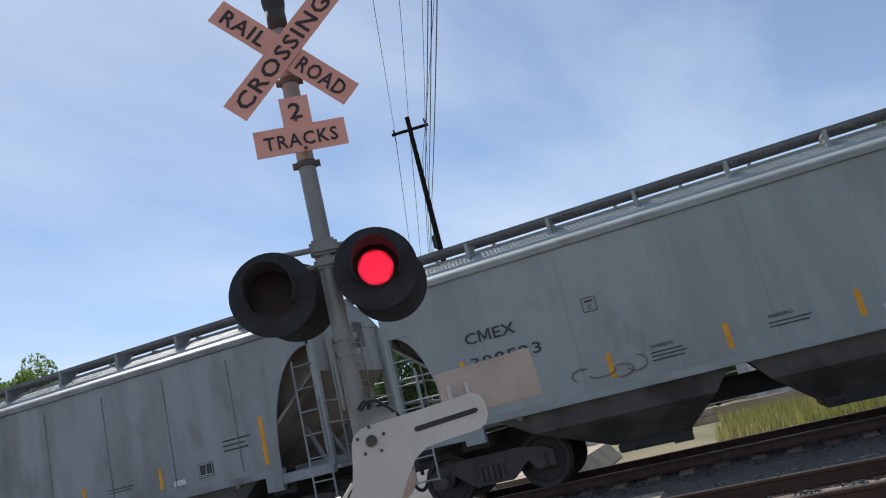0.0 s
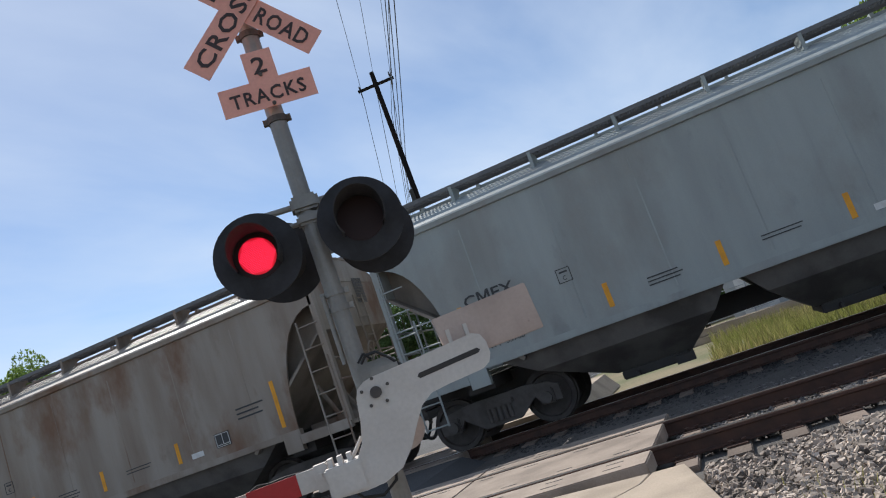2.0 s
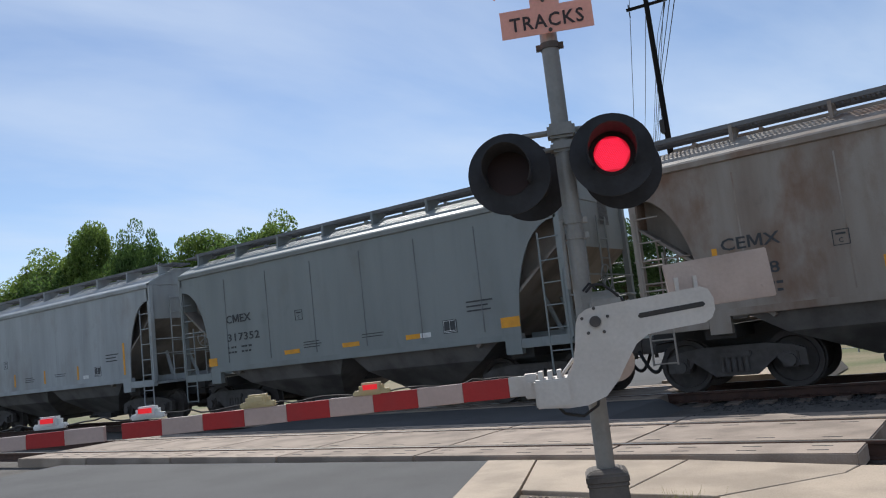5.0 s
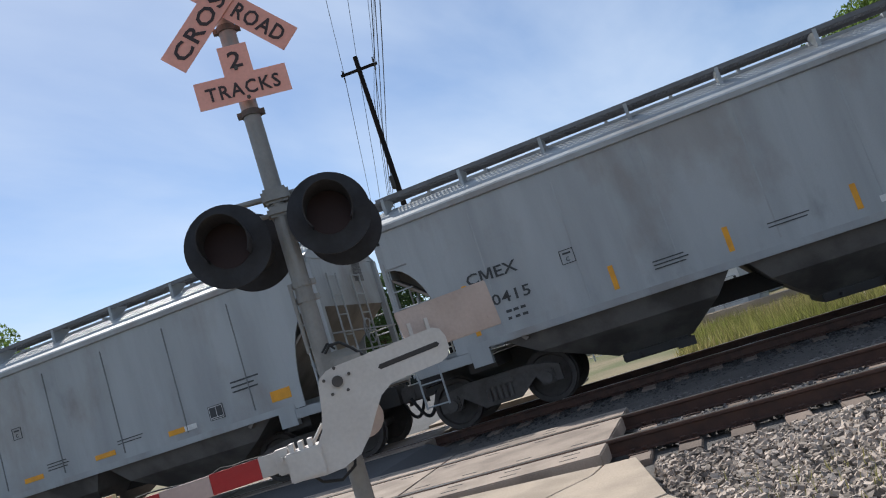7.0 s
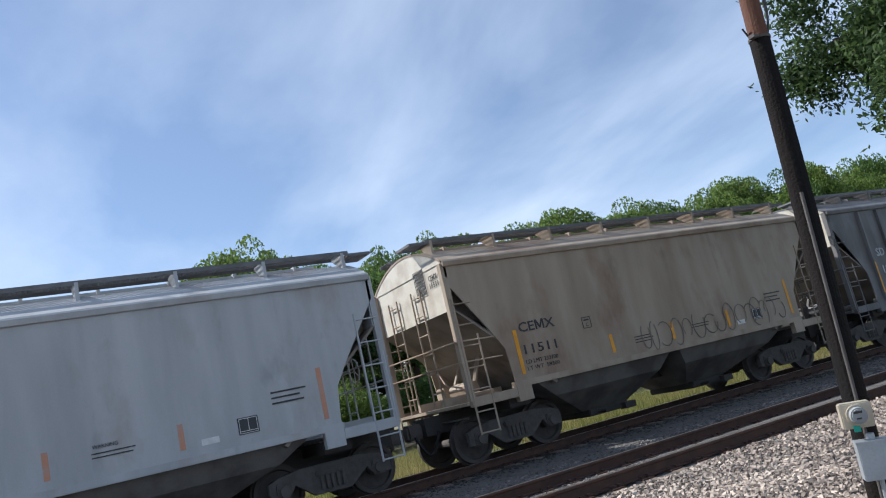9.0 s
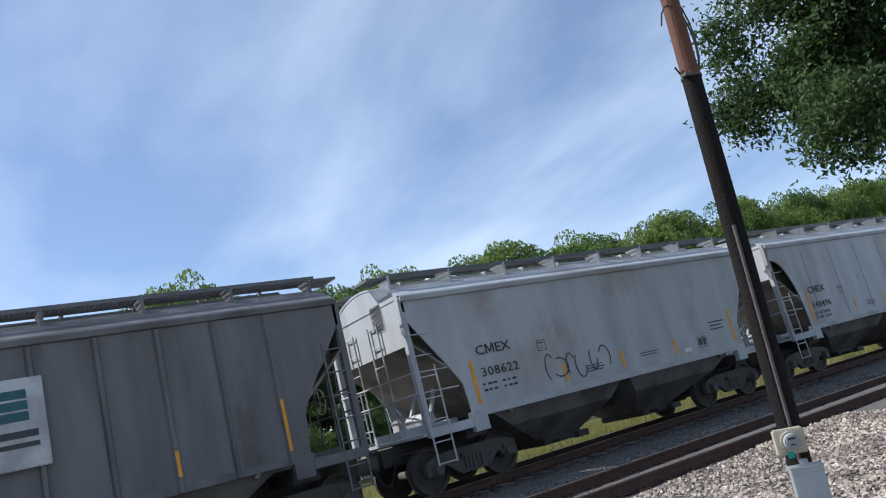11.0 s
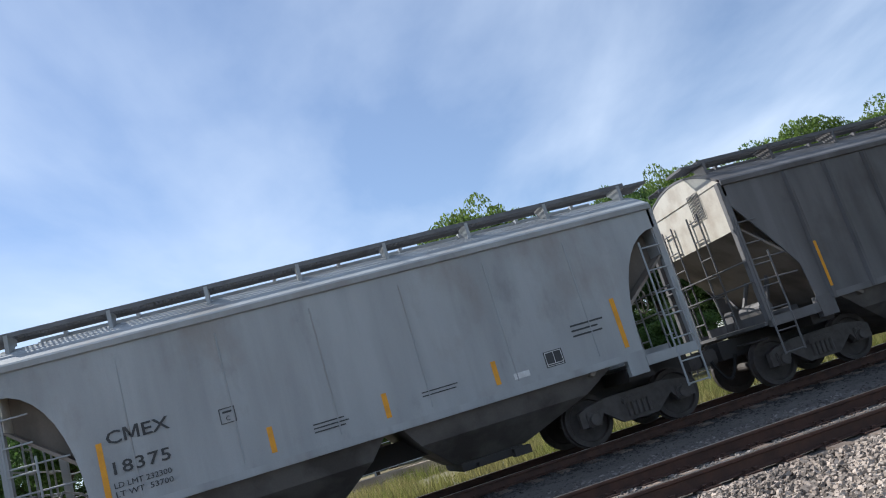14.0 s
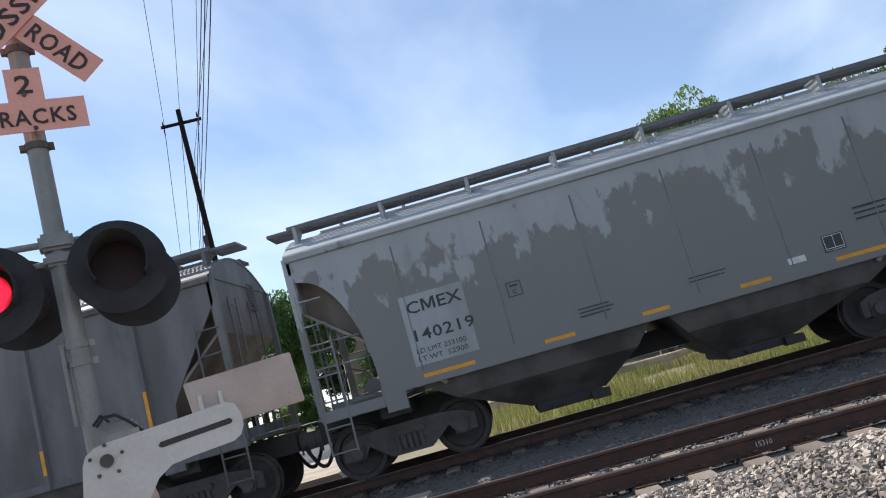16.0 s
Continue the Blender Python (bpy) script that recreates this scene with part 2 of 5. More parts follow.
for leaf in (LEAF, LEAF_LIGHT, LEAF_DARK, GRASS):
    n, l = leaf.node_tree.nodes, leaf.node_tree.links
    b = n["Principled BSDF"]
    thin = n.new("ShaderNodeBsdfTranslucent")
    l.new(b.inputs["Base Color"].links[0].from_socket, thin.inputs["Color"])
    both = n.new("ShaderNodeMixShader")
    both.inputs[0].default_value = 0.52
    l.new(b.outputs[0], both.inputs[1])
    l.new(thin.outputs[0], both.inputs[2])
    l.new(both.outputs[0], n["Material Output"].inputs["Surface"])
BARK = mat("bark", (0.10, 0.075, 0.055), 0.95, other=(0.06, 0.045, 0.035), scale=4, streak=(1, 1, 0.3), grain=25, bump=0.8)
POLE_WOOD = mat("creosoted_pole", (0.013, 0.012, 0.012), 0.85, other=(0.022, 0.015, 0.012), scale=1.2, amount=0.7, spec=0.12, streak=(2, 2, 0.25), grain=40, bump=0.5)
BARE_WOOD = mat("bare_reddish_wood", (0.12, 0.052, 0.032), 0.85, other=(0.09, 0.04, 0.025), scale=1.5, amount=0.8, streak=(3, 3, 0.2), grain=40, bump=0.4)
MAST_METAL = mat("galvanized_mast", (0.27, 0.26, 0.245), 0.55, 0.45, other=(0.20, 0.185, 0.17), scale=3, bump=0.1)
GATE_METAL = mat("brushed_aluminium", (0.60, 0.555, 0.515), 0.5, 0.15, other=(0.48, 0.43, 0.39), scale=3, bump=0.06)
SIGN = mat("sign_sheeting", (0.82, 0.38, 0.30), 0.5, other=(0.74, 0.33, 0.26), scale=2, amount=0.6, bump=0)
SIGN_LETTER = mat("sign_lettering", (0.05, 0.032, 0.032), 0.6, bump=0)
BLACK = mat("black_signal_paint", (0.042, 0.042, 0.047), 0.75, other=(0.022, 0.021, 0.021), scale=6, spec=0.25)
LENS_OFF = mat("dark_red_lens", (0.022, 0.006, 0.007), 0.6, bump=0.0)
LED = glow("red_led_backing", (1.0, 0.004, 0.03), 0.34)
DIODE = glow("red_diode", (1.0, 0.03, 0.10), 1.4)
LED_SMALL = glow("red_gate_lamp", (1.0, 0.02, 0.03), 0.5)
RED = mat("gate_red", (0.42, 0.022, 0.022), 0.45, other=(0.33, 0.03, 0.03), scale=5, bump=0)
GATE_WHITE = mat("gate_white", (0.52, 0.385, 0.34), 0.45, other=(0.44, 0.33, 0.29), scale=5, bump=0)
PINKISH = mat("weathered_weight_plate", (0.50, 0.40, 0.35), 0.6, 0.05, other=(0.40, 0.31, 0.265), scale=2.5, amount=0.7)
LAMP_YELLOW = mat("cream_lamp_housing", (0.62, 0.50, 0.28), 0.5)
METER_PAINT = mat("meter_socket_paint", (0.52, 0.46, 0.36), 0.5, 0.2, other=(0.42, 0.36, 0.28), scale=6)
BOX_GREY = mat("grey_steel_box", (0.42, 0.45, 0.47), 0.45, 0.4, other=(0.33, 0.35, 0.37), scale=3, amount=0.6)
HOUSE_WALL = mat("stucco", (0.40, 0.34, 0.26), 0.9, scale=1.0)
ROOF_TILE = mat("clay_roof", (0.36, 0.17, 0.10), 0.85, other=(0.28, 0.13, 0.08), scale=2, grain=20, bump=0.5)
GLASS_DARK = mat("window_glass", (0.02, 0.025, 0.03), 0.08, bump=0)
CLEAR = mat("meter_glass", (0.35, 0.36, 0.36), 0.1, bump=0)
GREEN_TAG = mat("green_tag", (0.03, 0.42, 0.32), 0.5, bump=0)
MAST_BASE = mat("weathered_cast_base", (0.15, 0.13, 0.115), 0.8, 0.1, other=(0.08, 0.07, 0.062), scale=6, amount=0.8, bump=0.2)
PATCH = mat("repaint_patch", (0.27, 0.315, 0.33), 0.6, other=(0.22, 0.255, 0.265), scale=3, amount=0.7)
WIRE = mat("wire", (0.03, 0.03, 0.032), 0.6, bump=0)
CAR_WHITE = mat("white_car_paint", (0.7, 0.7, 0.7), 0.25, bump=0)

# ---- building helpers ----
def obj(name, mesh, material, parent=None, label=""):
    """Links a mesh as one object; the material sits on the object, so that alike pieces share the mesh."""
    ob = new(name, mesh)
    if not mesh.materials:
        mesh.materials.append(None)
    ob.material_slots[0].link = "OBJECT"
    ob.material_slots[0].material = material
    ob.parent = parent
    return tagged(ob, label)


def mesh_of(bm, name="mesh", smooth=False):
    me = bpy.data.meshes.new(name)
    bmesh.ops.recalc_face_normals(bm, faces=bm.faces)
    bm.to_mesh(me)
    bm.free()
    if smooth:
        me.polygons.foreach_set("use_smooth", [True] * len(me.polygons))
    return me


def part(name, bm, material, parent, label="", smooth=False):
    return obj(name, mesh_of(bm, name, smooth), material, parent, label)


def thing(name, label, category, group="", at=None):
    e = tagged(new(name), label, category, group)
    if at is not None:
        e.matrix_basis = at
    return e


def box(bm, x0, x1, y0, y1, z0, z1, bevel=0.0):
    v = [bm.verts.new(p) for p in ((x0, y0, z0), (x1, y0, z0), (x1, y1, z0), (x0, y1, z0), (x0, y0, z1), (x1, y0, z1), (x1, y1, z1), (x0, y1, z1))]
    f = [bm.faces.new([v[i] for i in q]) for q in ((0, 3, 2, 1), (4, 5, 6, 7), (0, 1, 5, 4), (1, 2, 6, 5), (2, 3, 7, 6), (3, 0, 4, 7))]
    if bevel:
        bmesh.ops.bevel(bm, geom=list({e for q in f for e in q.edges}), offset=bevel, segments=2, affect="EDGES")
    return bm


def tube(bm, p, q, r, n=8, r2=None):
    p, q = Vector(p), Vector(q)
    m = Matrix.Translation((p + q) / 2) @ (q - p).to_track_quat("Z", "Y").to_matrix().to_4x4()
    bmesh.ops.create_cone(bm, cap_ends=True, segments=n, radius1=r, radius2=r if r2 is None else r2, depth=(q - p).length, matrix=m)
    return bm


def chain(bm, pts, r, n=6):
    for a, b in zip(pts, pts[1:]):
        tube(bm, a, b, r, n)
    return bm


def prism(bm, pts, axis, a, b):
    """A flat outline (in the two other axes, in order) drawn out along an axis from a to b."""
    def at(u, v, w):
        return {"x": (w, u, v), "y": (u, w, v), "z": (u, v, w)}[axis]
    lo = [bm.verts.new(at(u, v, a)) for u, v in pts]
    hi = [bm.verts.new(at(u, v, b)) for u, v in pts]
    bm.faces.new(lo)
    bm.faces.new(hi[::-1])
    for i in range(len(pts)):
        j = (i + 1) % len(pts)
        bm.faces.new((lo[i], lo[j], hi[j], hi[i]))
    return bm


def lettering(text, size, name="lettering", spacing=1.0, weight=0.016):
    """The mesh of a line of text, in the x-z plane, facing -y, from its left foot."""
    cu = bpy.data.curves.new(name, "FONT")
    cu.body, cu.size, cu.extrude, cu.space_character = text, size / 0.73, 0.002, spacing
    cu.offset = size * weight
    cu.resolution_u = 2
    ob = bpy.data.objects.new(name, cu)
    scene.collection.objects.link(ob)
    me = bpy.data.meshes.new_from_object(ob.evaluated_get(bpy.context.evaluated_depsgraph_get()))
    bpy.data.objects.remove(ob)
    me.transform(pose(0, 0, 0, 90, 0, 0))
    return me


def nb():
    return bmesh.new()


def letters(text, size, width, material, parent, at, spacing=1.0, weight=0.016):
    """A line of text drawn out to a width, every character an object of its own under its parent; at: its left foot."""
    me = lettering(text, size, spacing=spacing, weight=weight)
    bm = nb()
    bm.from_mesh(me)
    bmesh.ops.remove_doubles(bm, verts=bm.verts, dist=0.00002)
    lo, hi = min(v.co.x for v in bm.verts), max(v.co.x for v in bm.verts)
    for v in bm.verts:
        v.co.x = (v.co.x - lo) * width / (hi - lo)
    left, islands = set(bm.verts), []
    while left:
        island, todo = set(), [next(iter(left))]
        while todo:
            v = todo.pop()
            if v not in island:
                island.add(v)
                todo += [e.other_vert(v) for e in v.link_edges]
        left -= island
        islands.append(sorted(island, key=lambda v: v.index))
    islands.sort(key=lambda g: sum(v.co.x for v in g) / len(g))
    for sign, order in zip(text.replace(" ", ""), islands):
        if sign == "M":
            # a square-shouldered capital, drawn with straight strokes
            x0, x1, h = min(v.co.x for v in order), max(v.co.x for v in order), size
            w = x1 - x0
            shape = [(0, 0), (0.17, 0), (0.17, 0.70), (0.42, 0.10), (0.58, 0.10), (0.83, 0.70), (0.83, 0), (1, 0), (1, 1), (0.78, 1), (0.5, 0.34), (0.22, 1), (0, 1)]
            one = mesh_of(prism(nb(), [(x0 + w * u, h * v) for u, v in shape], "y", -0.002, 0.002), "letter")
        else:
            number = {v: k for k, v in enumerate(order)}
            one = bpy.data.meshes.new("letter")
            one.from_pydata([v.co[:] for v in order], [], [[number[v] for v in f.verts] for f in bm.faces if f.verts[0] in number])
        obj("letter", one, material, parent).matrix_basis = at
    bm.free()


# ---- ground, road, pavements ----
NEAR_TILT = pose(0, 0, 0, 0, 0.25, -0.70)   # the near track falls and veers a little to the right
FAR_Y = 6.45                                # middle of the far track

bm = nb()
g = 900.0
xs = [-g, -60, -20, 0, 20, 60, g]
ys = [-g, -40, -10, 3, 12, 30, 80, g]
grid = [[bm.verts.new((x, y, -0.42)) for x in xs] for y in ys]
for j in range(len(ys) - 1):
    for i in range(len(xs) - 1):
        bm.faces.new((grid[j][i], grid[j][i + 1], grid[j + 1][i + 1], grid[j + 1][i]))
tagged(part("ground", bm, GROUND, None), "dry grassy ground reaching to the horizon", kind="structure")

bm = nb()
prism(bm, [(-14.0, -0.72), (-5.14, -0.72), (-4.14, -3.1), (-3.59, -6), (-3.44, -30), (-3.44, -40), (-14.0, -40)], "z", -0.41, -0.02)
tagged(part("road", bm, ASPHALT, None), "worn grey asphalt street running up to the crossing", kind="structure")
bm = nb()
prism(bm, [(-15.0, -0.41), (-14.0, -0.012), (-5.2, -0.012), (-4.4, -0.41)], "y", 2.25, FAR_Y - 1.5)
tagged(part("road_between_tracks", bm, ASPHALT, None), "dark asphalt between the two tracks", kind="structure")
bm = nb()
prism(bm, [(-16.0, -0.41), (-15.0, -0.02), (-6.5, -0.02), (-5.6, -0.41)], "y", FAR_Y + 1.5, 29)
tagged(part("road_beyond", bm, ASPHALT, None), "short asphalt street beyond the tracks", kind="structure")
bm = nb()
prism(bm, [(-6.4, -0.4), (-6.4, 0.02), (-3.9, 0.02), (-3.6, -0.4)], "y", FAR_Y + 1.9, 14)
tagged(part("pavement_beyond", bm, CONCRETE, None), "pale concrete apron beyond the tracks", kind="structure")

# raised ballast beds
def bed(name, label, y0, y1, x0, x1, top, foot=0.5):
    bm = nb()
    n = 60
    rows = []
    for i in range(n + 1):
        x = x0 + (x1 - x0) * i / n
        j = noise.noise((x * 0.7, y0, 0)) * 0.06
        rows.append([bm.verts.new((x, y, z)) for y, z in ((y0 - foot, -0.43), (y0 + j, top - 0.03), ((y0 + y1) / 2, top), (y1 + j, top - 0.02), (y1 + foot, -0.43))])
    for a, b in zip(rows, rows[1:]):
        for i in range(4):
            bm.faces.new((a[i], b[i], b[i + 1], a[i + 1]))
    return tagged(part(name, bm, BALLAST, None), label, kind="structure")


bed("ballast_bed", "grey crushed-stone ballast under both tracks", -1.0, FAR_Y + 2.0, -120, 160, -0.20, 0.7)
bm = nb()
box(bm, -0.9, 40, -9.5, -1.4, -0.43, -0.26)
tagged(part("gravel_yard", bm, BALLAST, None), "gravel beside the near track", kind="structure")

# pavement slabs
SLABS = [[(-4.51, -0.74), (-2.87, -0.80), (-2.95, -2.25), (-3.88, -2.19)],
         [(-2.85, -0.80), (-1.36, -1.10), (-1.42, -1.42), (-2.15, -2.29), (-2.93, -2.25)],
         [(-1.40, -1.43), (-1.34, -1.10), (-1.06, -1.12), (-0.74, -2.64), (-1.83, -3.22), (-2.13, -2.31)],
         [(-1.82, -3.25), (-0.73, -2.67), (-0.42, -3.32), (-1.78, -3.29)],
         [(-1.77, -3.32), (-0.41, -3.35), (0.1, -4.6), (-1.25, -4.75)],
         [(-1.24, -4.78), (0.1, -4.64), (0.5, -7.5), (-0.6, -9.5), (-0.95, -7.0)]]
pave = tagged(new("pavement"), "tan concrete pavement slabs beside the crossing", kind="structure")
for s in SLABS:
    bm = nb()
    prism(bm, s, "z", -0.35, -0.012)
    bmesh.ops.bevel(bm, geom=list(bm.edges), offset=0.006, segments=1, affect="EDGES")
    part("slab", bm, CONCRETE, pave)
bm = nb()
prism(bm, [(-3.88, -2.21), (-2.95, -2.27), (-2.15, -2.31), (-1.84, -3.24), (-1.78, -3.32), (-1.26, -4.76), (-0.97, -7.0), (-0.7, -9.5), (-2.75, -9.5), (-3.0, -6.0), (-3.52, -3.2)], "z", -0.38, -0.05)
tagged(part("dirt_patch", bm, DIRT, None), "bare dry dirt round the signal mast", kind="structure")
bm = nb()
prism(bm, [(-5.13, -0.74), (-4.53, -0.74), (-3.90, -2.2), (-3.53, -3.2), (-3.02, -6.0), (-2.84, -30), (-3.43, -30), (-3.58, -6.0), (-4.13, -3.1)], "z", -0.4, -0.010)
tagged(part("kerb", bm, CONCRETE, None), "flush concrete edge strip along the street", kind="structure")

# ---- tracks ----
RAIL_OUTLINE = [(-0.07, -0.172), (0.07, -0.172), (0.07, -0.160), (0.010, -0.145), (0.010, -0.045), (0.036, -0.034), (0.036, -0.006), (0.028, 0.0),
                (-0.028, 0.0), (-0.036, -0.006), (-0.036, -0.034), (-0.010, -0.045), (-0.010, -0.145), (-0.07, -0.160)]


def track(name, label, m, x0, x1, tie_from, tie_to, offset):
    t = tagged(new(name), label, kind="structure")
    t.matrix_basis = m
    for y in (-0.7525, 0.7525):
        bm = nb()
        prism(bm, [(y + u, w) for u, w in RAIL_OUTLINE], "x", x0, x1)
        rail = part("rail", bm, RAIL, t, "rust-brown steel rail")
        bm = nb()
        box(bm, x0, x1, y - 0.026, y + 0.026, -0.001, 0.003)
        part("railhead", bm, RAILHEAD, rail, "worn shiny running surface")
    bm = nb()
    box(bm, -0.115, 0.115, -1.30, 1.30, -0.36, -0.178, 0.01)
    tie = mesh_of(bm, "tie")
    bm = nb()
    for y in (-0.7525, 0.7525):
        box(bm, -0.10, 0.10, y - 0.18, y + 0.18, -0.179, -0.165)
        for sx in (-0.06, 0.06):
            for sy in (-0.10, 0.10):
                tube(bm, (sx, y + sy, -0.17), (sx, y + sy, -0.13), 0.016, 6)
                box(bm, sx - 0.02, sx + 0.03, y + sy - 0.03, y + sy + 0.03, -0.140, -0.128)
    plates = mesh_of(bm, "tie_plate")
    i = 0
    x = tie_from
    rnd = random.Random(5)
    while x < tie_to:
        a = obj("tie", tie, TIE, t)
        a.matrix_basis = pose(x + rnd.uniform(-0.02, 0.02), rnd.uniform(-0.04, 0.04), rnd.uniform(-0.006, 0.006), 0, 0, rnd.uniform(-1, 1))
        b = obj("tie_plate", plates, RAIL, t)
        b.location = (x, 0, 0)
        x += offset
    return t


near_track = track("track_near", "rusty near track on wooden ties in ballast", NEAR_TILT @ pose(0, 0.7525, 0), -120, 150, -1.15, 38, 0.50)
far_track = track("track_far", "far track carrying the freight train", pose(0, FAR_Y, 0), -140, 190, -5.2, 36, 0.55)

# a chalked number on the web of the near rail
me = lettering("15310", 0.05, weight=0.0)
chalk = tagged(obj("chalk_mark", me, CHALK, near_track, "white chalked number"), kind="stuff")
chalk.location = (1.95, -0.7525 - 0.0125, -0.122)

# concrete crossing panels
def crossing(name, label, m, x_end, count):
    c = tagged(new(name), label, kind="structure")
    c.matrix_basis = m
    for y0, y1 in ((-0.675, 0.675), (-1.42, -0.84), (0.84, 1.42)):
        bm = nb()
        box(bm, -2.42, 0, y0, y1, -0.17, -0.004, 0.012)
        me = mesh_of(bm, "crossing_panel")
        bm = nb()
        for u in (-2.2, -1.62, -0.98, -0.35):
            for v in ((y0 + 0.18), (y1 - 0.18)):
                box(bm, u - 0.09, u + 0.09, v - 0.012, v + 0.012, -0.01, -0.0015)
        slots = mesh_of(bm, "lifting_slot")
        for k in range(count):
            p = obj("crossing_panel", me, PANEL, c)
            p.location = (x_end - k * 2.44, 0, 0)
            s = obj("lifting_slots", slots, UNDER, p)
    return c


crossing("crossing_near", "tan concrete crossing panels between the near rails", NEAR_TILT @ pose(0, 0.7525, 0), -1.42, 6)
crossing("crossing_far", "concrete crossing panels at the far track", pose(0, FAR_Y, 0), -5.3, 5)


# loose stones
def stones(name, label, count, region, size, seed, height, material=None):
    rs = np.random.RandomState(seed)
    base = np.array([[x, y, z] for x in (-1, 1) for y in (-1, 1) for z in (-1, 1)], float)
    x0, x1, y0, y1 = region
    # nearer the middle of the view the stones lie denser
    p = np.stack([x0 + (x1 - x0) * rs.rand(count), y0 + (y1 - y0) * rs.rand(count)], -1)
    s = size * (0.55 + 0.9 * rs.rand(count))
    v = base[None] * (0.5 + 0.35 * rs.rand(count, 8, 3)) * s[:, None, None] * (0.6 + 0.5 * rs.rand(count, 1, 3))
    a, b = rs.rand(count) * 6.28, rs.rand(count) * 6.28
    c, d = np.cos(a)[:, None], np.sin(a)[:, None]
    v = np.stack([v[..., 0] * c - v[..., 1] * d, v[..., 0] * d + v[..., 1] * c, v[..., 2]], -1)
    c, d = np.cos(b)[:, None], np.sin(b)[:, None]
    v = np.stack([v[..., 0] * c - v[..., 2] * d, v[..., 1], v[..., 0] * d + v[..., 2] * c], -1)
    z = np.array([height(x, y) for x, y in p]) + 0.25 * size * rs.rand(count)
    v += np.concatenate([p, z[:, None]], -1)[:, None]
    quads = np.array([(0, 1, 3, 2), (4, 6, 7, 5), (0, 4, 5, 1), (2, 3, 7, 6), (0, 2, 6, 4), (1, 5, 7, 3)])
    faces = (quads[None] + 8 * np.arange(count)[:, None, None]).reshape(-1, 4)
    me = bpy.data.meshes.new(name)
    me.from_pydata(v.reshape(-1, 3).tolist(), [], faces.tolist())
    ob = obj(name, me, material or STONE_GREY)
    return tagged(ob, label, "gravel", kind="stuff")


def yard_height(x, y):
    t = min(max((y + 1.7) / 0.9, 0), 1)
    return -0.25 + 0.06 * t + 0.03 * noise.noise((x * 0.8, y * 0.8, 0))


stones("gravel_yard_stones", "loose pale grey and tan crushed stones beside the track", 56000, (-0.95, 13.0, -6.0, -0.55), 0.029, 1, yard_height, STONE)
stones("ballast_stones", "grey crushed stones between the near rails", 11000, (-1.3, 16, 0.05, 1.45), 0.027, 2, lambda x, y: -0.205 - 0.0044 * x)
stones("ballast_stones_middle", "grey crushed stones between the two tracks", 17000, (-4.4, 22, 1.62, 3.7), 0.030, 3, lambda x, y: -0.20 - 0.03 * math.sin((y - 1.6) * 0.75))
stones("oily_shaded_ballast_stones", "oily crushed stones along the far rail, blackened further for the train's shadow", 21000, (-4.4, 22, 3.3, 6.9), 0.030, 8, lambda x, y: -0.205 - 0.03 * math.sin((y - 1.6) * 0.75), STONE_OILY_SHADED)
stones("ballast_stones_far", "sunlit crushed stones beyond the far track", 9000, (-6, 14, 7.4, 9.6), 0.045, 4, lambda x, y: -0.19 - 0.10 * max(0, y - 8.3))


# grass
def grass(name, label, count, region, height, seed, material=None):
    rs = np.random.RandomState(seed)
    x0, x1, y0, y1 = region
    p = np.stack([x0 + (x1 - x0) * rs.rand(count), y0 + (y1 - y0) * rs.rand(count)], -1)
    keep = np.array([noise.noise((x * 0.35, y * 0.5, seed)) > -0.25 for x, y in p])
    p = p[keep]
    n = len(p)
    h = height * (0.5 + 0.9 * rs.rand(n))
    a = rs.rand(n) * 6.28
    w = 0.008 + 0.012 * rs.rand(n)
    lean = (rs.rand(n, 2) - 0.5) * 0.7 * h[:, None]
    dx, dy = np.cos(a) * w, np.sin(a) * w
    z0 = np.full(n, -0.42)
    v = np.stack([np.stack([p[:, 0] - dx, p[:, 1] - dy, z0], -1), np.stack([p[:, 0] + dx, p[:, 1] + dy, z0], -1), np.stack([p[:, 0] + lean[:, 0], p[:, 1] + lean[:, 1], z0 + h], -1)], 1)
    me = bpy.data.meshes.new(name)
    me.from_pydata(v.reshape(-1, 3).tolist(), [], np.arange(3 * n).reshape(-1, 3).tolist())
    return tagged(obj(name, me, material or GRASS), label, "grass", kind="stuff")


stones("dirt_pebbles", "small pebbles and chips strewn over the bare dirt", 5200, (-3.75, -1.4, -5.2, -2.28), 0.013, 7, lambda x, y: -0.052, STONE)
grass("tall_grass", "dry yellow-green grass beyond the tracks", 60000, (-1, 46, 10.6, 19), 0.36, 11)
grass("slab_weeds", "small tufts of green weeds at the slab edge", 260, (-2.5, -2.14, -2.42, -2.33), 0.345, 14)
grass("verge_weeds", "sparse green weeds in the gravel", 1500, (-0.5, 2.6, -4.2, -1.8), 0.20, 12)

# ---- the train ----
SPEED, SLOWING = 12.4714, -0.00676
HALF = 1.62          # half the width of a car
LENGTH = 11.2        # of the roof
EAVE, SILL = 3.88, 1.27


def arch(n, x0, x1, z0, z1):
    """The edge of a side sheet: from the corner below the eave inwards and down."""
    return [(x0 + (x1 - x0) * math.sin(math.pi / 2 * i / n) ** 0.9, z1 + (z0 - z1) * (1 - math.cos(math.pi / 2 * i / n))) for i in range(n + 1)]


def side_outline(kind, eave, narrow):
    inner, top = (0.82, eave - 0.78) if narrow else (1.04, eave - 0.44)
    if kind == "curved":
        left = arch(10, 0.02, inner, 1.42, top)
    else:
        left = [(0.02, top), (0.75, top - 1.05), (1.0, top - 1.45), (1.06, 1.42)]
    right = [(LENGTH - x, z) for x, z in left][::-1]
    return [(0.02, eave)] + left + [(inner, SILL), (LENGTH - inner, SILL)] + right + [(LENGTH - 0.02, eave)]


MESHES = {}
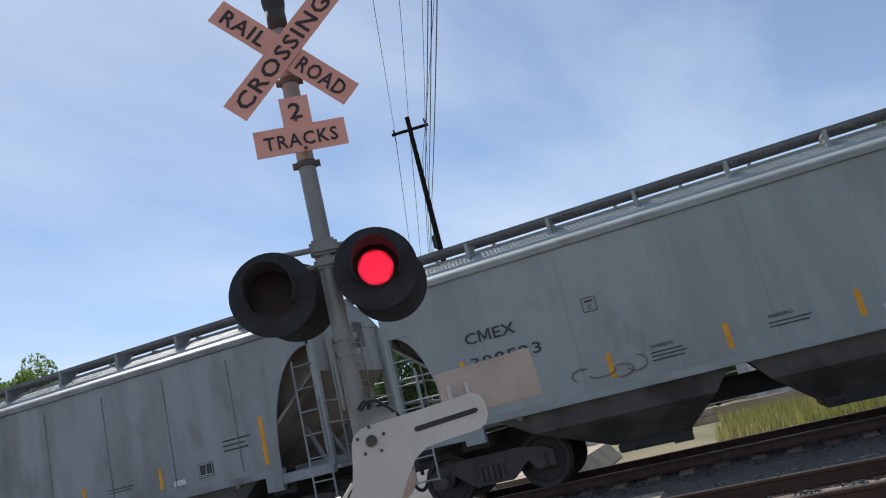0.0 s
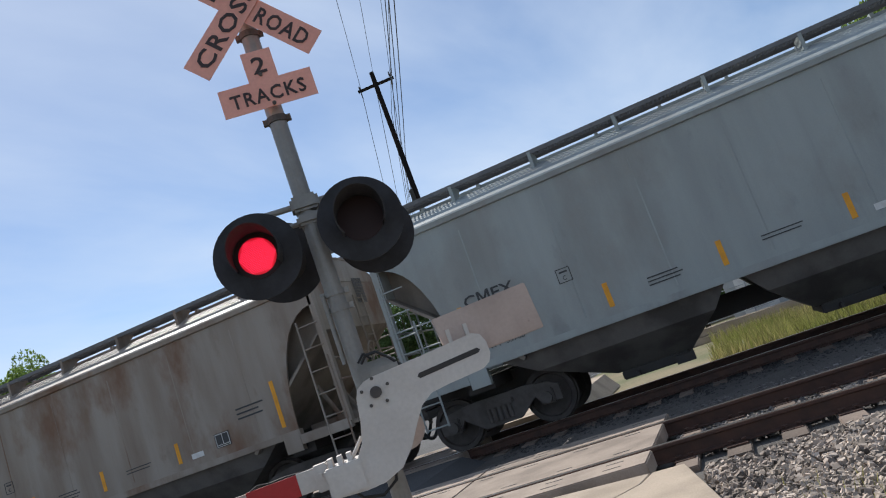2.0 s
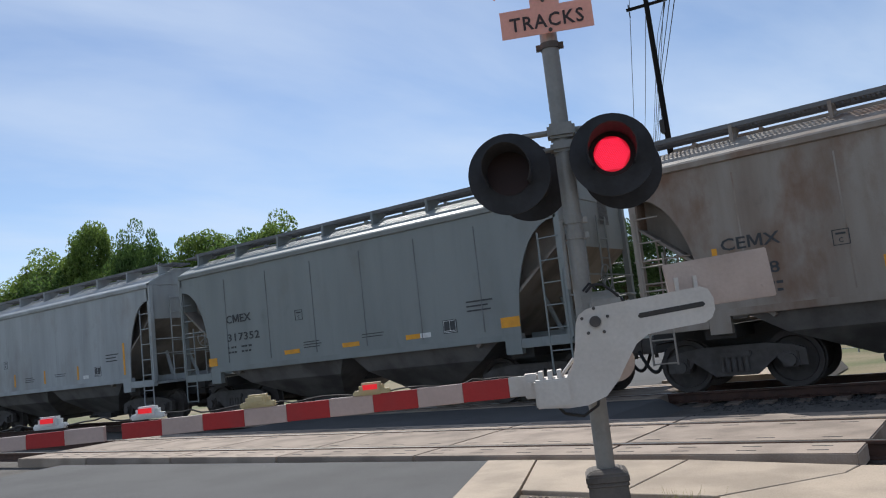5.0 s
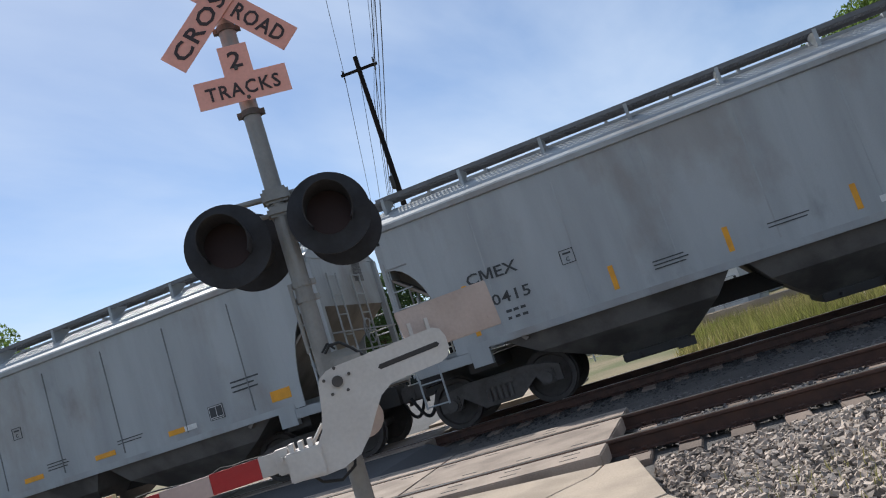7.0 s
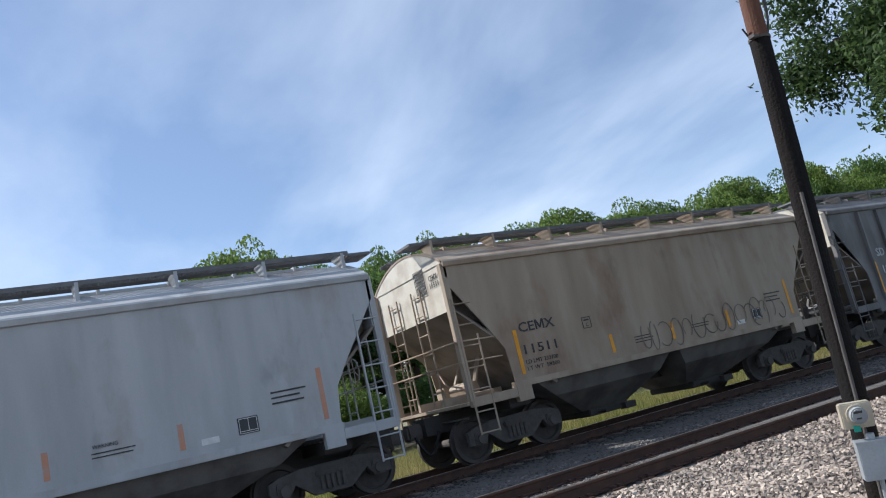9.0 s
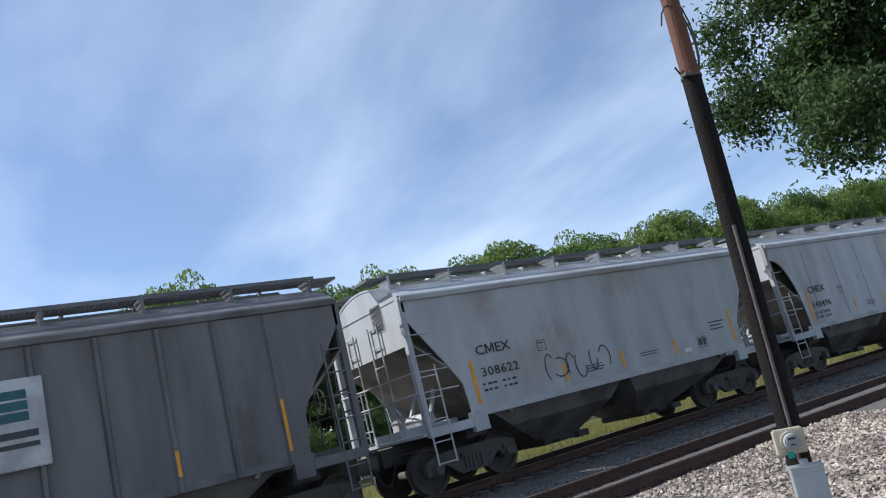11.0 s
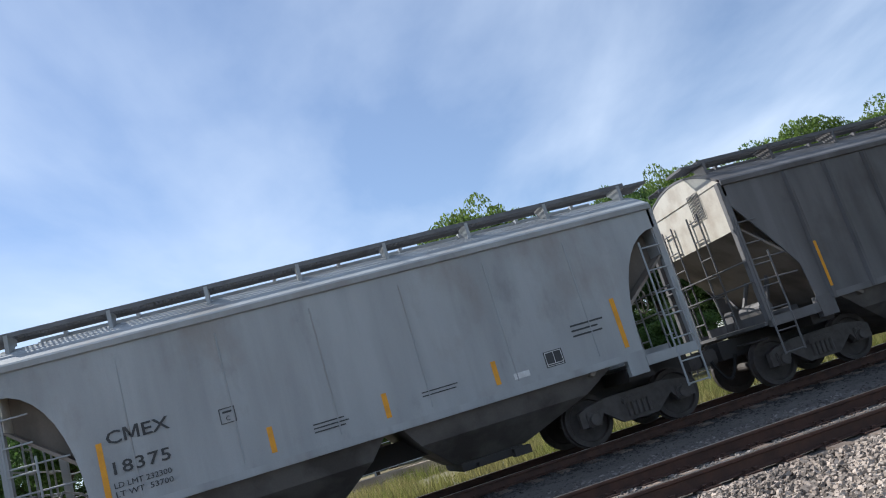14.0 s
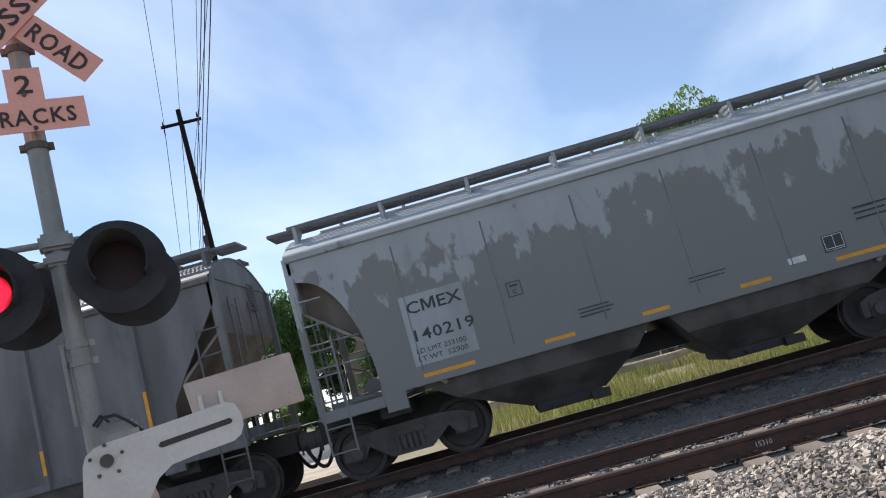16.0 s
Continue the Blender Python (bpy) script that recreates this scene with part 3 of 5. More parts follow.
WHEELSETS = []      # each with its place along its car


def car_meshes(kind, eave, narrow):
    key = (kind, eave, narrow)
    if key in MESHES:
        return MESHES[key]
    M = {}
    bm = nb()
    out = side_outline("curved" if kind in ("smooth", "seamed") else "angled", eave, narrow)
    prism(bm, out, "y", -HALF, -HALF + 0.03)
    M["side_sheet"] = mesh_of(bm)
    bm = nb()
    prism(bm, out, "y", HALF, HALF - 0.03)
    M["side_sheet_far"] = mesh_of(bm)
    # end sheets: a short upright panel, then the slope sheet down to the hoppers
    bm = nb()
    low = eave - 0.95
    prism(bm, [(0.03, eave + 0.02), (0.03, low), (0.09, low + 0.004), (0.09, eave + 0.02)], "y", -HALF + 0.032, HALF - 0.032)
    prism(bm, [(-HALF + 0.04, eave), (HALF - 0.04, eave), (HALF * 0.8, eave + 0.19), (HALF * 0.4, eave + 0.42), (0, eave + 0.49), (-HALF * 0.4, eave + 0.42), (-HALF * 0.8, eave + 0.19)], "x", 0.012, 0.05)
    M["end_sheet"] = mesh_of(bm)
    bm = nb()
    prism(bm, [(0.03, low), (1.60, SILL + 0.35), (2.05, SILL - 0.1), (2.11, SILL - 0.06), (1.65, SILL + 0.40), (0.09, low + 0.001)], "y", -HALF + 0.032, HALF - 0.032)
    for s in (-1, 1):
        prism(bm, [(0.09, eave), (0.09, low), (1.62, SILL + 0.36), (2.05, SILL + 0.0), (2.05, eave)], "y", s * (HALF - 0.42), s * (HALF - 0.45))
    M["slope_sheet"] = mesh_of(bm)
    bm = nb()
    for k in range(9):
        y = -1.0 + 0.045 * k
        tube(bm, (0.005, -0.80 + 0.05 * k, eave - 0.45), (0.005, -0.80 + 0.05 * k, eave + 0.08), 0.007, 4)
        tube(bm, (0.005, -0.82, eave - 0.45 + 0.06 * k), (0.005, -0.38, eave - 0.45 + 0.06 * k), 0.007, 4)
    M["end_mesh"] = mesh_of(bm)
    # domed roof with a rolled eave
    bm = nb()
    n = 14
    dome = [(-HALF - 0.03 + (2 * HALF + 0.06) * i / n, eave + 0.02 + 0.50 * (1 - (2 * i / n - 1) ** 2)) for i in range(n + 1)]
    under = [(y * 0.985, z - 0.04) for y, z in dome][::-1]
    prism(bm, dome + under, "x", 0, LENGTH)
    M["roof"] = mesh_of(bm)
    bm = nb()
    for s in (-1, 1):
        prism(bm, [(s * (HALF + 0.005), eave - 0.10), (s * (HALF + 0.045), eave - 0.085), (s * (HALF + 0.06), eave + 0.0), (s * (HALF + 0.03), eave + 0.035), (s * (HALF - 0.06), eave + 0.05)], "x", 0, LENGTH)
    M["eave_rail"] = mesh_of(bm)
    # running boards on brackets
    zt = eave + 0.62
    for s, name in ((-1, "running_board"), (1, "running_board_far")):
        bm = nb()
        y0, y1 = sorted((s * 0.58, s * 1.10))
        for y in (y0, y1 - 0.02):
            box(bm, 0.05, LENGTH - 0.05, y, y + 0.02, zt - 0.075, zt)
        x = 0.07
        while x < LENGTH - 0.07:
            box(bm, x, x + 0.024, y0 + 0.02, y1 - 0.02, zt - 0.016, zt - 0.002)
            x += 0.075
        for k in range(1, 7):
            y = y0 + (y1 - y0) * k / 7
            box(bm, 0.06, LENGTH - 0.06, y - 0.010, y + 0.010, zt - 0.020, zt - 0.004)
        M[name] = mesh_of(bm)
    bm = nb()
    prism(bm, [(-1.12, eave + 0.26), (-0.98, eave + 0.30), (-0.60, eave + 0.56), (-0.60, zt - 0.03), (-1.11, zt - 0.03), (-1.11, eave + 0.5)], "x", -0.03, 0.03)
    M["bracket"] = mesh_of(bm)
    bm = nb()
    for x0, x1 in ((-0.32, 0.16),):
        for s in (-1,):
            for a in (0.48, 1.08):
                box(bm, x0, x1, s * a - 0.01, s * a + 0.01, zt - 0.10, zt - 0.05)
            for x in (x0, x1 - 0.02):
                box(bm, x, x + 0.02, s * 0.78 - 0.29, s * 0.78 + 0.29, zt - 0.10, zt - 0.05)
            for k in range(8):
                y = s * 0.78 - 0.27 + 0.07 * k
                box(bm, x0 + 0.02, x1 - 0.02, y, y + 0.02, zt - 0.085, zt - 0.06)
    M["end_walk"] = mesh_of(bm)
    bm = nb()
    box(bm, 0.45, LENGTH - 0.45, -0.40, 0.40, eave + 0.40, eave + 0.56, 0.04)
    for k in range(9):
        x = 0.9 + k * (LENGTH - 1.8) / 8
        box(bm, x - 0.03, x + 0.03, -0.43, 0.43, eave + 0.42, eave + 0.585)
    M["hatch"] = mesh_of(bm)
    # side sill, corner posts, platforms
    bm = nb()
    for s in (-1, 1):
        y0, y1 = sorted((s * (HALF + 0.012), s * (HALF - 0.12)))
        box(bm, 1.02, LENGTH - 1.02, y0, y1, SILL - 0.02, SILL + 0.10, 0.01)
        box(bm, -0.02, 1.05, y0, y1, 1.08, 1.26, 0.01)
        box(bm, LENGTH - 1.05, LENGTH + 0.02, y0, y1, 1.08, 1.26, 0.01)
        for x in (1.05, LENGTH - 1.40):
            box(bm, x, x + 0.35, y0 - 0.001, y1, 0.98, 1.30)
    M["side_sill"] = mesh_of(bm)
    bm = nb()
    box(bm, -0.05, 0.07, -0.06, 0.06, 1.2, eave - 0.02)
    box(bm, -0.05, 0.07, -0.062, -0.05, 1.2, eave - 0.3)
    M["corner_post"] = mesh_of(bm)
    bm = nb()
    box(bm, -0.10, 1.15, -HALF + 0.1, HALF - 0.1, 1.13, 1.19)
    for y in (-0.5, 0.5):
        box(bm, -0.05, 1.4, y - 0.05, y + 0.05, 1.2, 1.36)
        tube(bm, (0.7, y * 0.9, 1.2), (1.2, y * 0.7, 2.25), 0.05, 6)
    M["platform"] = mesh_of(bm)
    # ladders: at the corner, going down to a stirrup
    bm = nb()
    for x in (0.0, 0.42):
        tube(bm, (x, 0, 0.55), (x, 0, 2.45 if x else 3.2), 0.019, 6)
    for k in range(7):
        tube(bm, (0, 0, 0.58 + k * 0.42 - (0.02 if k else 0)), (0.42, 0, 0.58 + k * 0.42 - (0.02 if k else 0)), 0.014, 6)
    M["ladder"] = mesh_of(bm)
    bm = nb()
    for y in (-0.2, 0.2):
        tube(bm, (0, y, 1.2), (0, y, eave - 0.3), 0.019, 6)
    for k in range(6):
        tube(bm, (0, -0.2, 1.5 + k * 0.4), (0, 0.2, 1.5 + k * 0.4), 0.014, 6)
    M["end_ladder"] = mesh_of(bm)
    bm = nb()
    for z in (1.95, 2.35):
        tube(bm, (-0.08, -HALF + 0.05, z), (-0.08, HALF - 0.05, z), 0.017, 6)
        tube(bm, (-0.08, -HALF + 0.02, z), (0.9, -HALF + 0.02, z - 0.02), 0.015, 6)
    M["handrail"] = mesh_of(bm)
    # ribs of the older cars, weld seams of the seamed ones
    if kind == "ribbed":
        bm = nb()
        prism(bm, [(-0.055, -HALF), (-0.03, -HALF - 0.075), (0.03, -HALF - 0.075), (0.055, -HALF)], "z", SILL, eave - 0.12)
        M["rib"] = mesh_of(bm)
    if kind in ("seamed", "smooth"):
        bm = nb()
        prism(bm, [(-0.014, -HALF + 0.001), (-0.008, -HALF - (0.014 if kind == "seamed" else 0.004)), (0.008, -HALF - (0.014 if kind == "seamed" else 0.004)), (0.014, -HALF + 0.001)], "z", SILL + 0.2, eave - 0.30)
        M["seam"] = mesh_of(bm)
    # hoppers and centre sill
    bm = nb()
    for s in (-1, 1):
        a, b = sorted((s * (HALF - 0.03), s * 0.55))
    def bay(x0, x1, b0, b1):
        bm = nb()
        top = [(x0, -HALF + 0.08, SILL + 0.05), (x1, -HALF + 0.08, SILL + 0.05), (x1, HALF - 0.08, SILL + 0.05), (x0, HALF - 0.08, SILL + 0.05)]
        low = [(b0, -0.62, 0.42), (b1, -0.62, 0.42), (b1, 0.62, 0.42), (b0, 0.62, 0.42)]
        mid = [(x0 + (b0 - x0) * 0.35, -HALF + 0.30, 0.92), (x1 + (b1 - x1) * 0.35, -HALF + 0.30, 0.92), (x1 + (b1 - x1) * 0.35, HALF - 0.30, 0.92), (x0 + (b0 - x0) * 0.35, HALF - 0.30, 0.92)]
        rings = [[bm.verts.new(p) for p in r] for r in (top, mid, low)]
        for a, b in zip(rings, rings[1:]):
            for i in range(4):
                bm.faces.new((a[i], a[(i + 1) % 4], b[(i + 1) % 4], b[i]))
        bm.faces.new(rings[0])
        bm.faces.new(rings[2])
        return mesh_of(bm)
    M["hopper_bay"] = bay(1.55, 5.50, 3.30, 4.60)
    M["hopper_bay_rear"] = bay(LENGTH - 5.50, LENGTH - 1.55, LENGTH - 4.60, LENGTH - 3.30)
    bm = nb()
    box(bm, -0.58, 0.58, -0.75, 0.75, 0.28, 0.43, 0.02)
    tube(bm, (-0.3, -1.0, 0.34), (-0.3, 1.0, 0.34), 0.035, 8)
    box(bm, 0.35, 0.66, -0.9, -0.7, 0.26, 0.40)
    M["outlet_gate"] = mesh_of(bm)
    bm = nb()
    box(bm, -0.42, LENGTH + 0.42, -0.28, 0.28, 0.72, 1.08)
    box(bm, 0.9, 1.4, -1.45, 1.45, 0.9, 1.12)
    box(bm, LENGTH - 1.4, LENGTH - 0.9, -1.45, 1.45, 0.9, 1.12)
    M["centre_sill"] = mesh_of(bm)
    bm = nb()
    box(bm, -0.40, 0.0, -0.11, 0.11, 0.74, 0.98, 0.02)
    box(bm, -0.74, -0.38, -0.15, 0.17, 0.70, 1.0, 0.04)
    tube(bm, (-0.5, 0, 0.62), (-0.5, 0, 1.04), 0.04, 8)
    tube(bm, (0.0, -0.2, 0.9), (0.0, -1.35, 0.9), 0.018, 6)
    M["coupler"] = mesh_of(bm)
    bm = nb()
    chain(bm, [(-0.15 - 0.55 * i / 8, -0.35, 0.78 - 0.42 * math.sin(math.pi * i / 8)) for i in range(9)], 0.034, 6)
    M["brake_hose"] = mesh_of(bm)
    # truck: side frame, wheels, axle
    bm = nb()
    frame_pts = [(-1.14, 0.36), (-1.14, 0.62), (-0.95, 0.70), (-0.55, 0.76), (0.55, 0.76), (0.95, 0.70), (1.14, 0.62), (1.14, 0.36), (0.78, 0.36), (0.68, 0.52), (0.34, 0.26), (-0.34, 0.26), (-0.68, 0.52), (-0.78, 0.36)]
    prism(bm, frame_pts, "y", -0.06, 0.06)
    for s in (-1, 1):
        box(bm, s * 0.89 - 0.13, s * 0.89 + 0.13, -0.11, 0.09, 0.34, 0.60, 0.02)
        tube(bm, (s * 0.89, -0.17, 0.46), (s * 0.89, -0.09, 0.46), 0.10, 12)
    for k in range(5):
        tube(bm, (-0.2 + 0.1 * k, -0.075, 0.33), (-0.2 + 0.1 * k, -0.075, 0.58), 0.042, 8)
    box(bm, -0.30, 0.30, -0.12, 0.04, 0.56, 0.66, 0.02)
    M["side_frame"] = mesh_of(bm)
    bm = nb()
    prof = [(0.0, -0.03), (0.12, -0.06), (0.14, -0.02), (0.36, 0.0), (0.38, -0.05), (0.455, -0.05), (0.46, 0.07), (0.49, 0.075), (0.485, 0.105), (0.38, 0.105), (0.36, 0.05), (0.14, 0.03), (0.0, 0.05)]
    n = 28
    ringsv = [[bm.verts.new((r * math.cos(6.2832 * i / n), y, r * math.sin(6.2832 * i / n))) for i in range(n)] for r, y in prof[1:-1]]
    for a, b in zip(ringsv, ringsv[1:]):
        for i in range(n):
            bm.faces.new((a[i], a[(i + 1) % n], b[(i + 1) % n], b[i]))
    bm.faces.new(ringsv[0])
    bm.faces.new(ringsv[-1])
    M["wheel"] = mesh_of(bm)
    bm = nb()
    tube(bm, (0, -1.1, 0), (0, 1.1, 0), 0.085, 12)
    M["axle"] = mesh_of(bm)
    bm = nb()
    box(bm, -0.2, 0.2, -1.0, 1.0, 0.45, 0.72, 0.03)
    M["bolster"] = mesh_of(bm)
    bm = nb()
    bmesh.ops.create_cone(bm, cap_ends=False, segments=20, radius1=0.26, radius2=0.26, depth=0.02, matrix=pose(0, 0, 0, 0, 90, 0))
    for k in range(16):
        a, b = 6.2832 * k / 16, 6.2832 * (k + 1) / 16
        tube(bm, (0, 0.25 * math.cos(a), 0.25 * math.sin(a)), (0, 0.25 * math.cos(b), 0.25 * math.sin(b)), 0.016, 6)
    for k in range(5):
        a = 6.2832 * k / 5
        tube(bm, (0, 0, 0), (0.02, 0.25 * math.cos(a), 0.25 * math.sin(a)), 0.012, 6)
    M["brake_wheel"] = mesh_of(bm)
    bm = nb()
    tube(bm, (0.75, -0.5, 1.45), (0.75, 0.25, 1.45), 0.16, 12)
    box(bm, 0.55, 0.85, 0.4, 0.75, 1.25, 1.6, 0.03)
    tube(bm, (0.4, -0.9, 1.3), (0.95, -0.9, 1.3), 0.06, 8)
    chain(bm, [(0.75, 0.3, 1.5), (0.5, 0.35, 1.8), (0.3, 0.0, 1.9), (0.2, -0.4, 1.6)], 0.02, 6)
    M["brake_gear"] = mesh_of(bm)
    MESHES[key] = M
    return M


def stripe(parent, x, z0, z1, w, material, proud=0.0):
    bm = nb()
    y = -HALF - 0.008 - proud
    prism(bm, [(x, z0), (x + w, z0), (x + w, z1), (x, z1)], "y", y, y + 0.006)
    return part("reflector_stripe", bm, material, parent)


def bars(parent, x, z, widths, material, h=0.035, gap=0.075, depth=0.0):
    """Small print that cannot be read: plain bars."""
    bm = nb()
    y = -HALF - 0.006 - depth
    for i, w in enumerate(widths):
        box(bm, x, x + w, y, y + 0.004, z - i * gap, z - i * gap + h)
    return tagged(part("small_print", bm, material, parent), kind="stuff")


def words(parent, text, x, z, size, width, material, depth=0.0, spacing=1.0):
    letters(text, size, width, material, parent, pose(x, -HALF - 0.008 - depth, z), spacing)


def small_words(parent, text, x, z, size, width, material, depth=0.004):
    """A line of small stencilled print."""
    me = lettering(text, size, weight=0.0)
    w = max(v.co.x for v in me.vertices) - min(v.co.x for v in me.vertices)
    me.transform(Matrix.Diagonal((width / w, 1, 1, 1)))
    ob = tagged(obj("small_print", me, material, parent), kind="stuff")
    ob.location = (x, -HALF - 0.008 - depth, z)


def hopper_car(start, paint, kind, eave, mark, number, label, stripes="upright", end_tone=None, small=True, mark_size=0.20, mark_at=(1.42, 2.31), box_at=None, letter=None, mark_w=0.92, number_w=None, drop=0.45, box_z=None, weights=None, warn=False):
    M = car_meshes(kind, eave, number in ("308523", "150053", "150415", "150214"))
    letter = letter or LETTER
    car = thing("hopper_car", label, "freight car", "cars of the freight train")
    end_tone = end_tone or paint
    put = {}
    for name in ("side_sheet", "side_sheet_far", "roof", "eave_rail", "side_sill"):
        put[name] = obj(name.replace("_far", ""), M[name], paint, car)
    for x, turn in ((0.0, 0), (LENGTH, 180)):
        # sunlit tone on the left end only; the right end keeps the body paint
        es = obj("end_sheet", M["end_sheet"], end_tone if not turn else paint, car)
        es.matrix_basis = pose(x, 0, 0, 0, 0, turn)
        obj("slope_sheet", M["slope_sheet"], GRIME, car).matrix_basis = pose(x, 0, 0, 0, 0, turn)
        obj("end_mesh", M["end_mesh"], GRATING, es)
        tagged(obj("end_walk", M["end_walk"], GRATING, car), kind="stuff").location.x = x + (0.26 if turn else 0.0)
    for name in ("running_board", "running_board_far"):
        tagged(obj(name.replace("_far", ""), M[name], GRATING, car), kind="stuff")
    obj("hatch", M["hatch"], paint, car)
    for k in range(8):
        b = obj("bracket", M["bracket"], paint, put["roof"])
        b.location.x = 0.18 + k * (LENGTH - 0.36) / 7
    if "rib" in M:
        for k in range(10):
            obj("rib", M["rib"], paint, put["side_sheet"]).location.x = 1.40 + 0.93 * k
    if "seam" in M:
        for k in range(6):
            obj("seam", M["seam"], SEAM if kind == "seamed" and (stripes != "upright" or paint is GREY_DIRTY) else paint, put["side_sheet"]).location.x = 1.76 + 1.52 * k
    for x, flip in ((0.0, 1), (LENGTH, -1)):
        for s in (-1, 1):
            c = obj("corner_post", M["corner_post"], paint, car)
            c.matrix_basis = pose(x, s * (HALF - 0.06), 0, 0, 0, 0 if flip > 0 else 180)
            ld = obj("ladder", M["ladder"], paint, car)
            ld.matrix_basis = pose(x + flip * 0.02 - (0.42 if flip < 0 else 0), s * (HALF + 0.005), 0)
        p = obj("platform", M["platform"], paint, car)
        p.matrix_basis = pose(x, 0, 0, 0, 0, 0 if flip > 0 else 180)
        e = obj("end_ladder", M["end_ladder"], paint, car)
        e.matrix_basis = pose(x - flip * 0.02, flip * 0.75, 0)
        e = obj("end_ladder", M["end_ladder"], paint, car)
        e.matrix_basis = pose(x - flip * 0.02, -flip * 0.35, 0)
        h = obj("handrail", M["handrail"], paint, car)
        h.matrix_basis = pose(x, 0, 0, 0, 0, 0 if flip > 0 else 180)
        c = obj("coupler", M["coupler"], STEEL_DARK, car)
        c.matrix_basis = pose(x - flip * 0.02, 0, 0, 0, 0, 0 if flip > 0 else 180)
        c = obj("brake_hose", M["brake_hose"], HOSE, car)
        c.matrix_basis = pose(x - flip * 0.02, 0, 0, 0, 0, 0 if flip > 0 else 180)
        t = obj("truck", M["bolster"], STEEL_DARK, car)
        t.location.x = x + flip * 1.2
        for s in (-1, 1):
            f = obj("side_frame", M["side_frame"], STEEL_DARK, t)
            f.matrix_basis = pose(0, s * 1.0, 0, 0, 0, 0 if s < 0 else 180)
            a = obj("wheelset", M["axle"], STEEL_DARK, car)
            WHEELSETS.append((a, x + flip * 1.2 + s * 0.89))
            for w in (-1, 1):
                obj("wheel", M["wheel"], WHEEL, a).matrix_basis = pose(0, w * 0.76, 0, 0, 0, 0 if w < 0 else 180)
    bw = obj("brake_wheel", M["brake_wheel"], end_tone, car)
    bw.location = (LENGTH + 0.1, 0.1, 2.3)
    bg = obj("brake_gear", M["brake_gear"], paint, car)
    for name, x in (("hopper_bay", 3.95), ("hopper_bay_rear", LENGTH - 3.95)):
        bay = obj("hopper_bay", M[name], BAY, car, "grimy sloping hopper, darkened for the shade under the car")
        o = obj("outlet_gate", M["outlet_gate"], UNDER, bay)
        o.location.x = x
    obj("centre_sill", M["centre_sill"], UNDER, car)
    # marks
    d = 0.004
    mx, mz = mark_at
    box_at = box_at or mx + 1.65
    box_z = box_z or mz - 0.18
    if kind == "ribbed" and mark:
        # the mark and the number stand in the fields between the ribs
        for text, x, z, w in (("SD", 1.72, 2.52, 0.40), ("WX", 2.62, 2.52, 0.48), (number.split()[0], 1.80, 2.02, 0.30), (number.split()[1], 2.58, 2.02, 0.52)):
            words(car, text, x, z, 0.24, w, letter, d)
    elif mark:
        words(car, mark, mx, mz, mark_size, mark_w, letter, d)
        words(car, number, mx + 0.02, mz - drop, mark_size * 0.95, number_w or 0.165 * len(number), letter, d, 1.1)
    if small:
        if weights:
            for row, text in enumerate(weights):
                small_words(car, text, mx - 0.02, mz - drop - 0.20 - 0.13 * row, 0.085, 0.82, letter)
        else:
            bm = nb()
            rnd = random.Random(len(MESHES) + len(number) + int(start))
            for row in range(2):
                x = mx - 0.02
                while x < mx + 0.80:
                    w = rnd.uniform(0.03, 0.055)
                    if not mx + 0.30 < x < mx + 0.38:
                        box(bm, x, x + 2 * w, -HALF - 0.010, -HALF - 0.006, mz - drop - 0.18 - 0.12 * row, mz - drop - 0.135 - 0.12 * row)
                    x += 0.13
            tagged(part("small_print", bm, letter, car), kind="stuff")
        if warn:
            small_words(car, "WARNING", 4.42, 1.80, 0.06, 0.36, letter)
            small_words(car, "WARNING", 6.22, 1.80, 0.06, 0.36, letter)
        bm = nb()
        for a, b, c2, e2 in ((0, 0.24, 0, 0.012), (0, 0.24, 0.228, 0.24), (0, 0.012, 0, 0.24), (0.228, 0.24, 0, 0.24)):
            box(bm, box_at + a, box_at + b, -HALF - 0.010, -HALF - 0.006, box_z + c2, box_z + e2)
        pl = part("plate_mark", bm, letter, car)
        words(pl, "C", box_at + 0.085, box_z + 0.04, 0.075, 0.06, letter, d)
        bars(pl, box_at + 0.05, box_z + 0.16, (0.14,), letter, 0.03, 0.06, d)
        bars(car, 4.4, 1.72, (0.5, 0.56, 0.5), letter, 0.02, 0.06, d)
        bars(car, 6.2, 1.72, (0.62, 0.58), letter, 0.018, 0.06, d)
        bars(car, 9.0, 2.08, (0.62, 0.50, 0.56), letter, 0.03, 0.09, d)
        bm = nb()
        box(bm, 8.38, 8.72, -HALF - 0.010, -HALF - 0.006, 1.53, 1.80)
        sq = part("consolidated_stencil", bm, LETTER, car, "black stencil panel with white outline")
        bm = nb()
        for x0, x1, z0, z1 in ((8.40, 8.70, 1.775, 1.785), (8.40, 8.70, 1.575, 1.585), (8.40, 8.70, 1.545, 1.553), (8.40, 8.408, 1.545, 1.785), (8.692, 8.70, 1.545, 1.785), (8.55, 8.558, 1.585, 1.785)):
            box(bm, x0, x1, -HALF - 0.014, -HALF - 0.0105, z0, z1)
        part("stencil_outline", bm, WHITE, sq)
        bm = nb()
        box(bm, 7.78, 8.06, -HALF - 0.010, -HALF - 0.006, 1.50, 1.60)
        part("data_plate", bm, WHITE, car)
    tone = ORANGE_PALE if stripes == "faded" else ORANGE
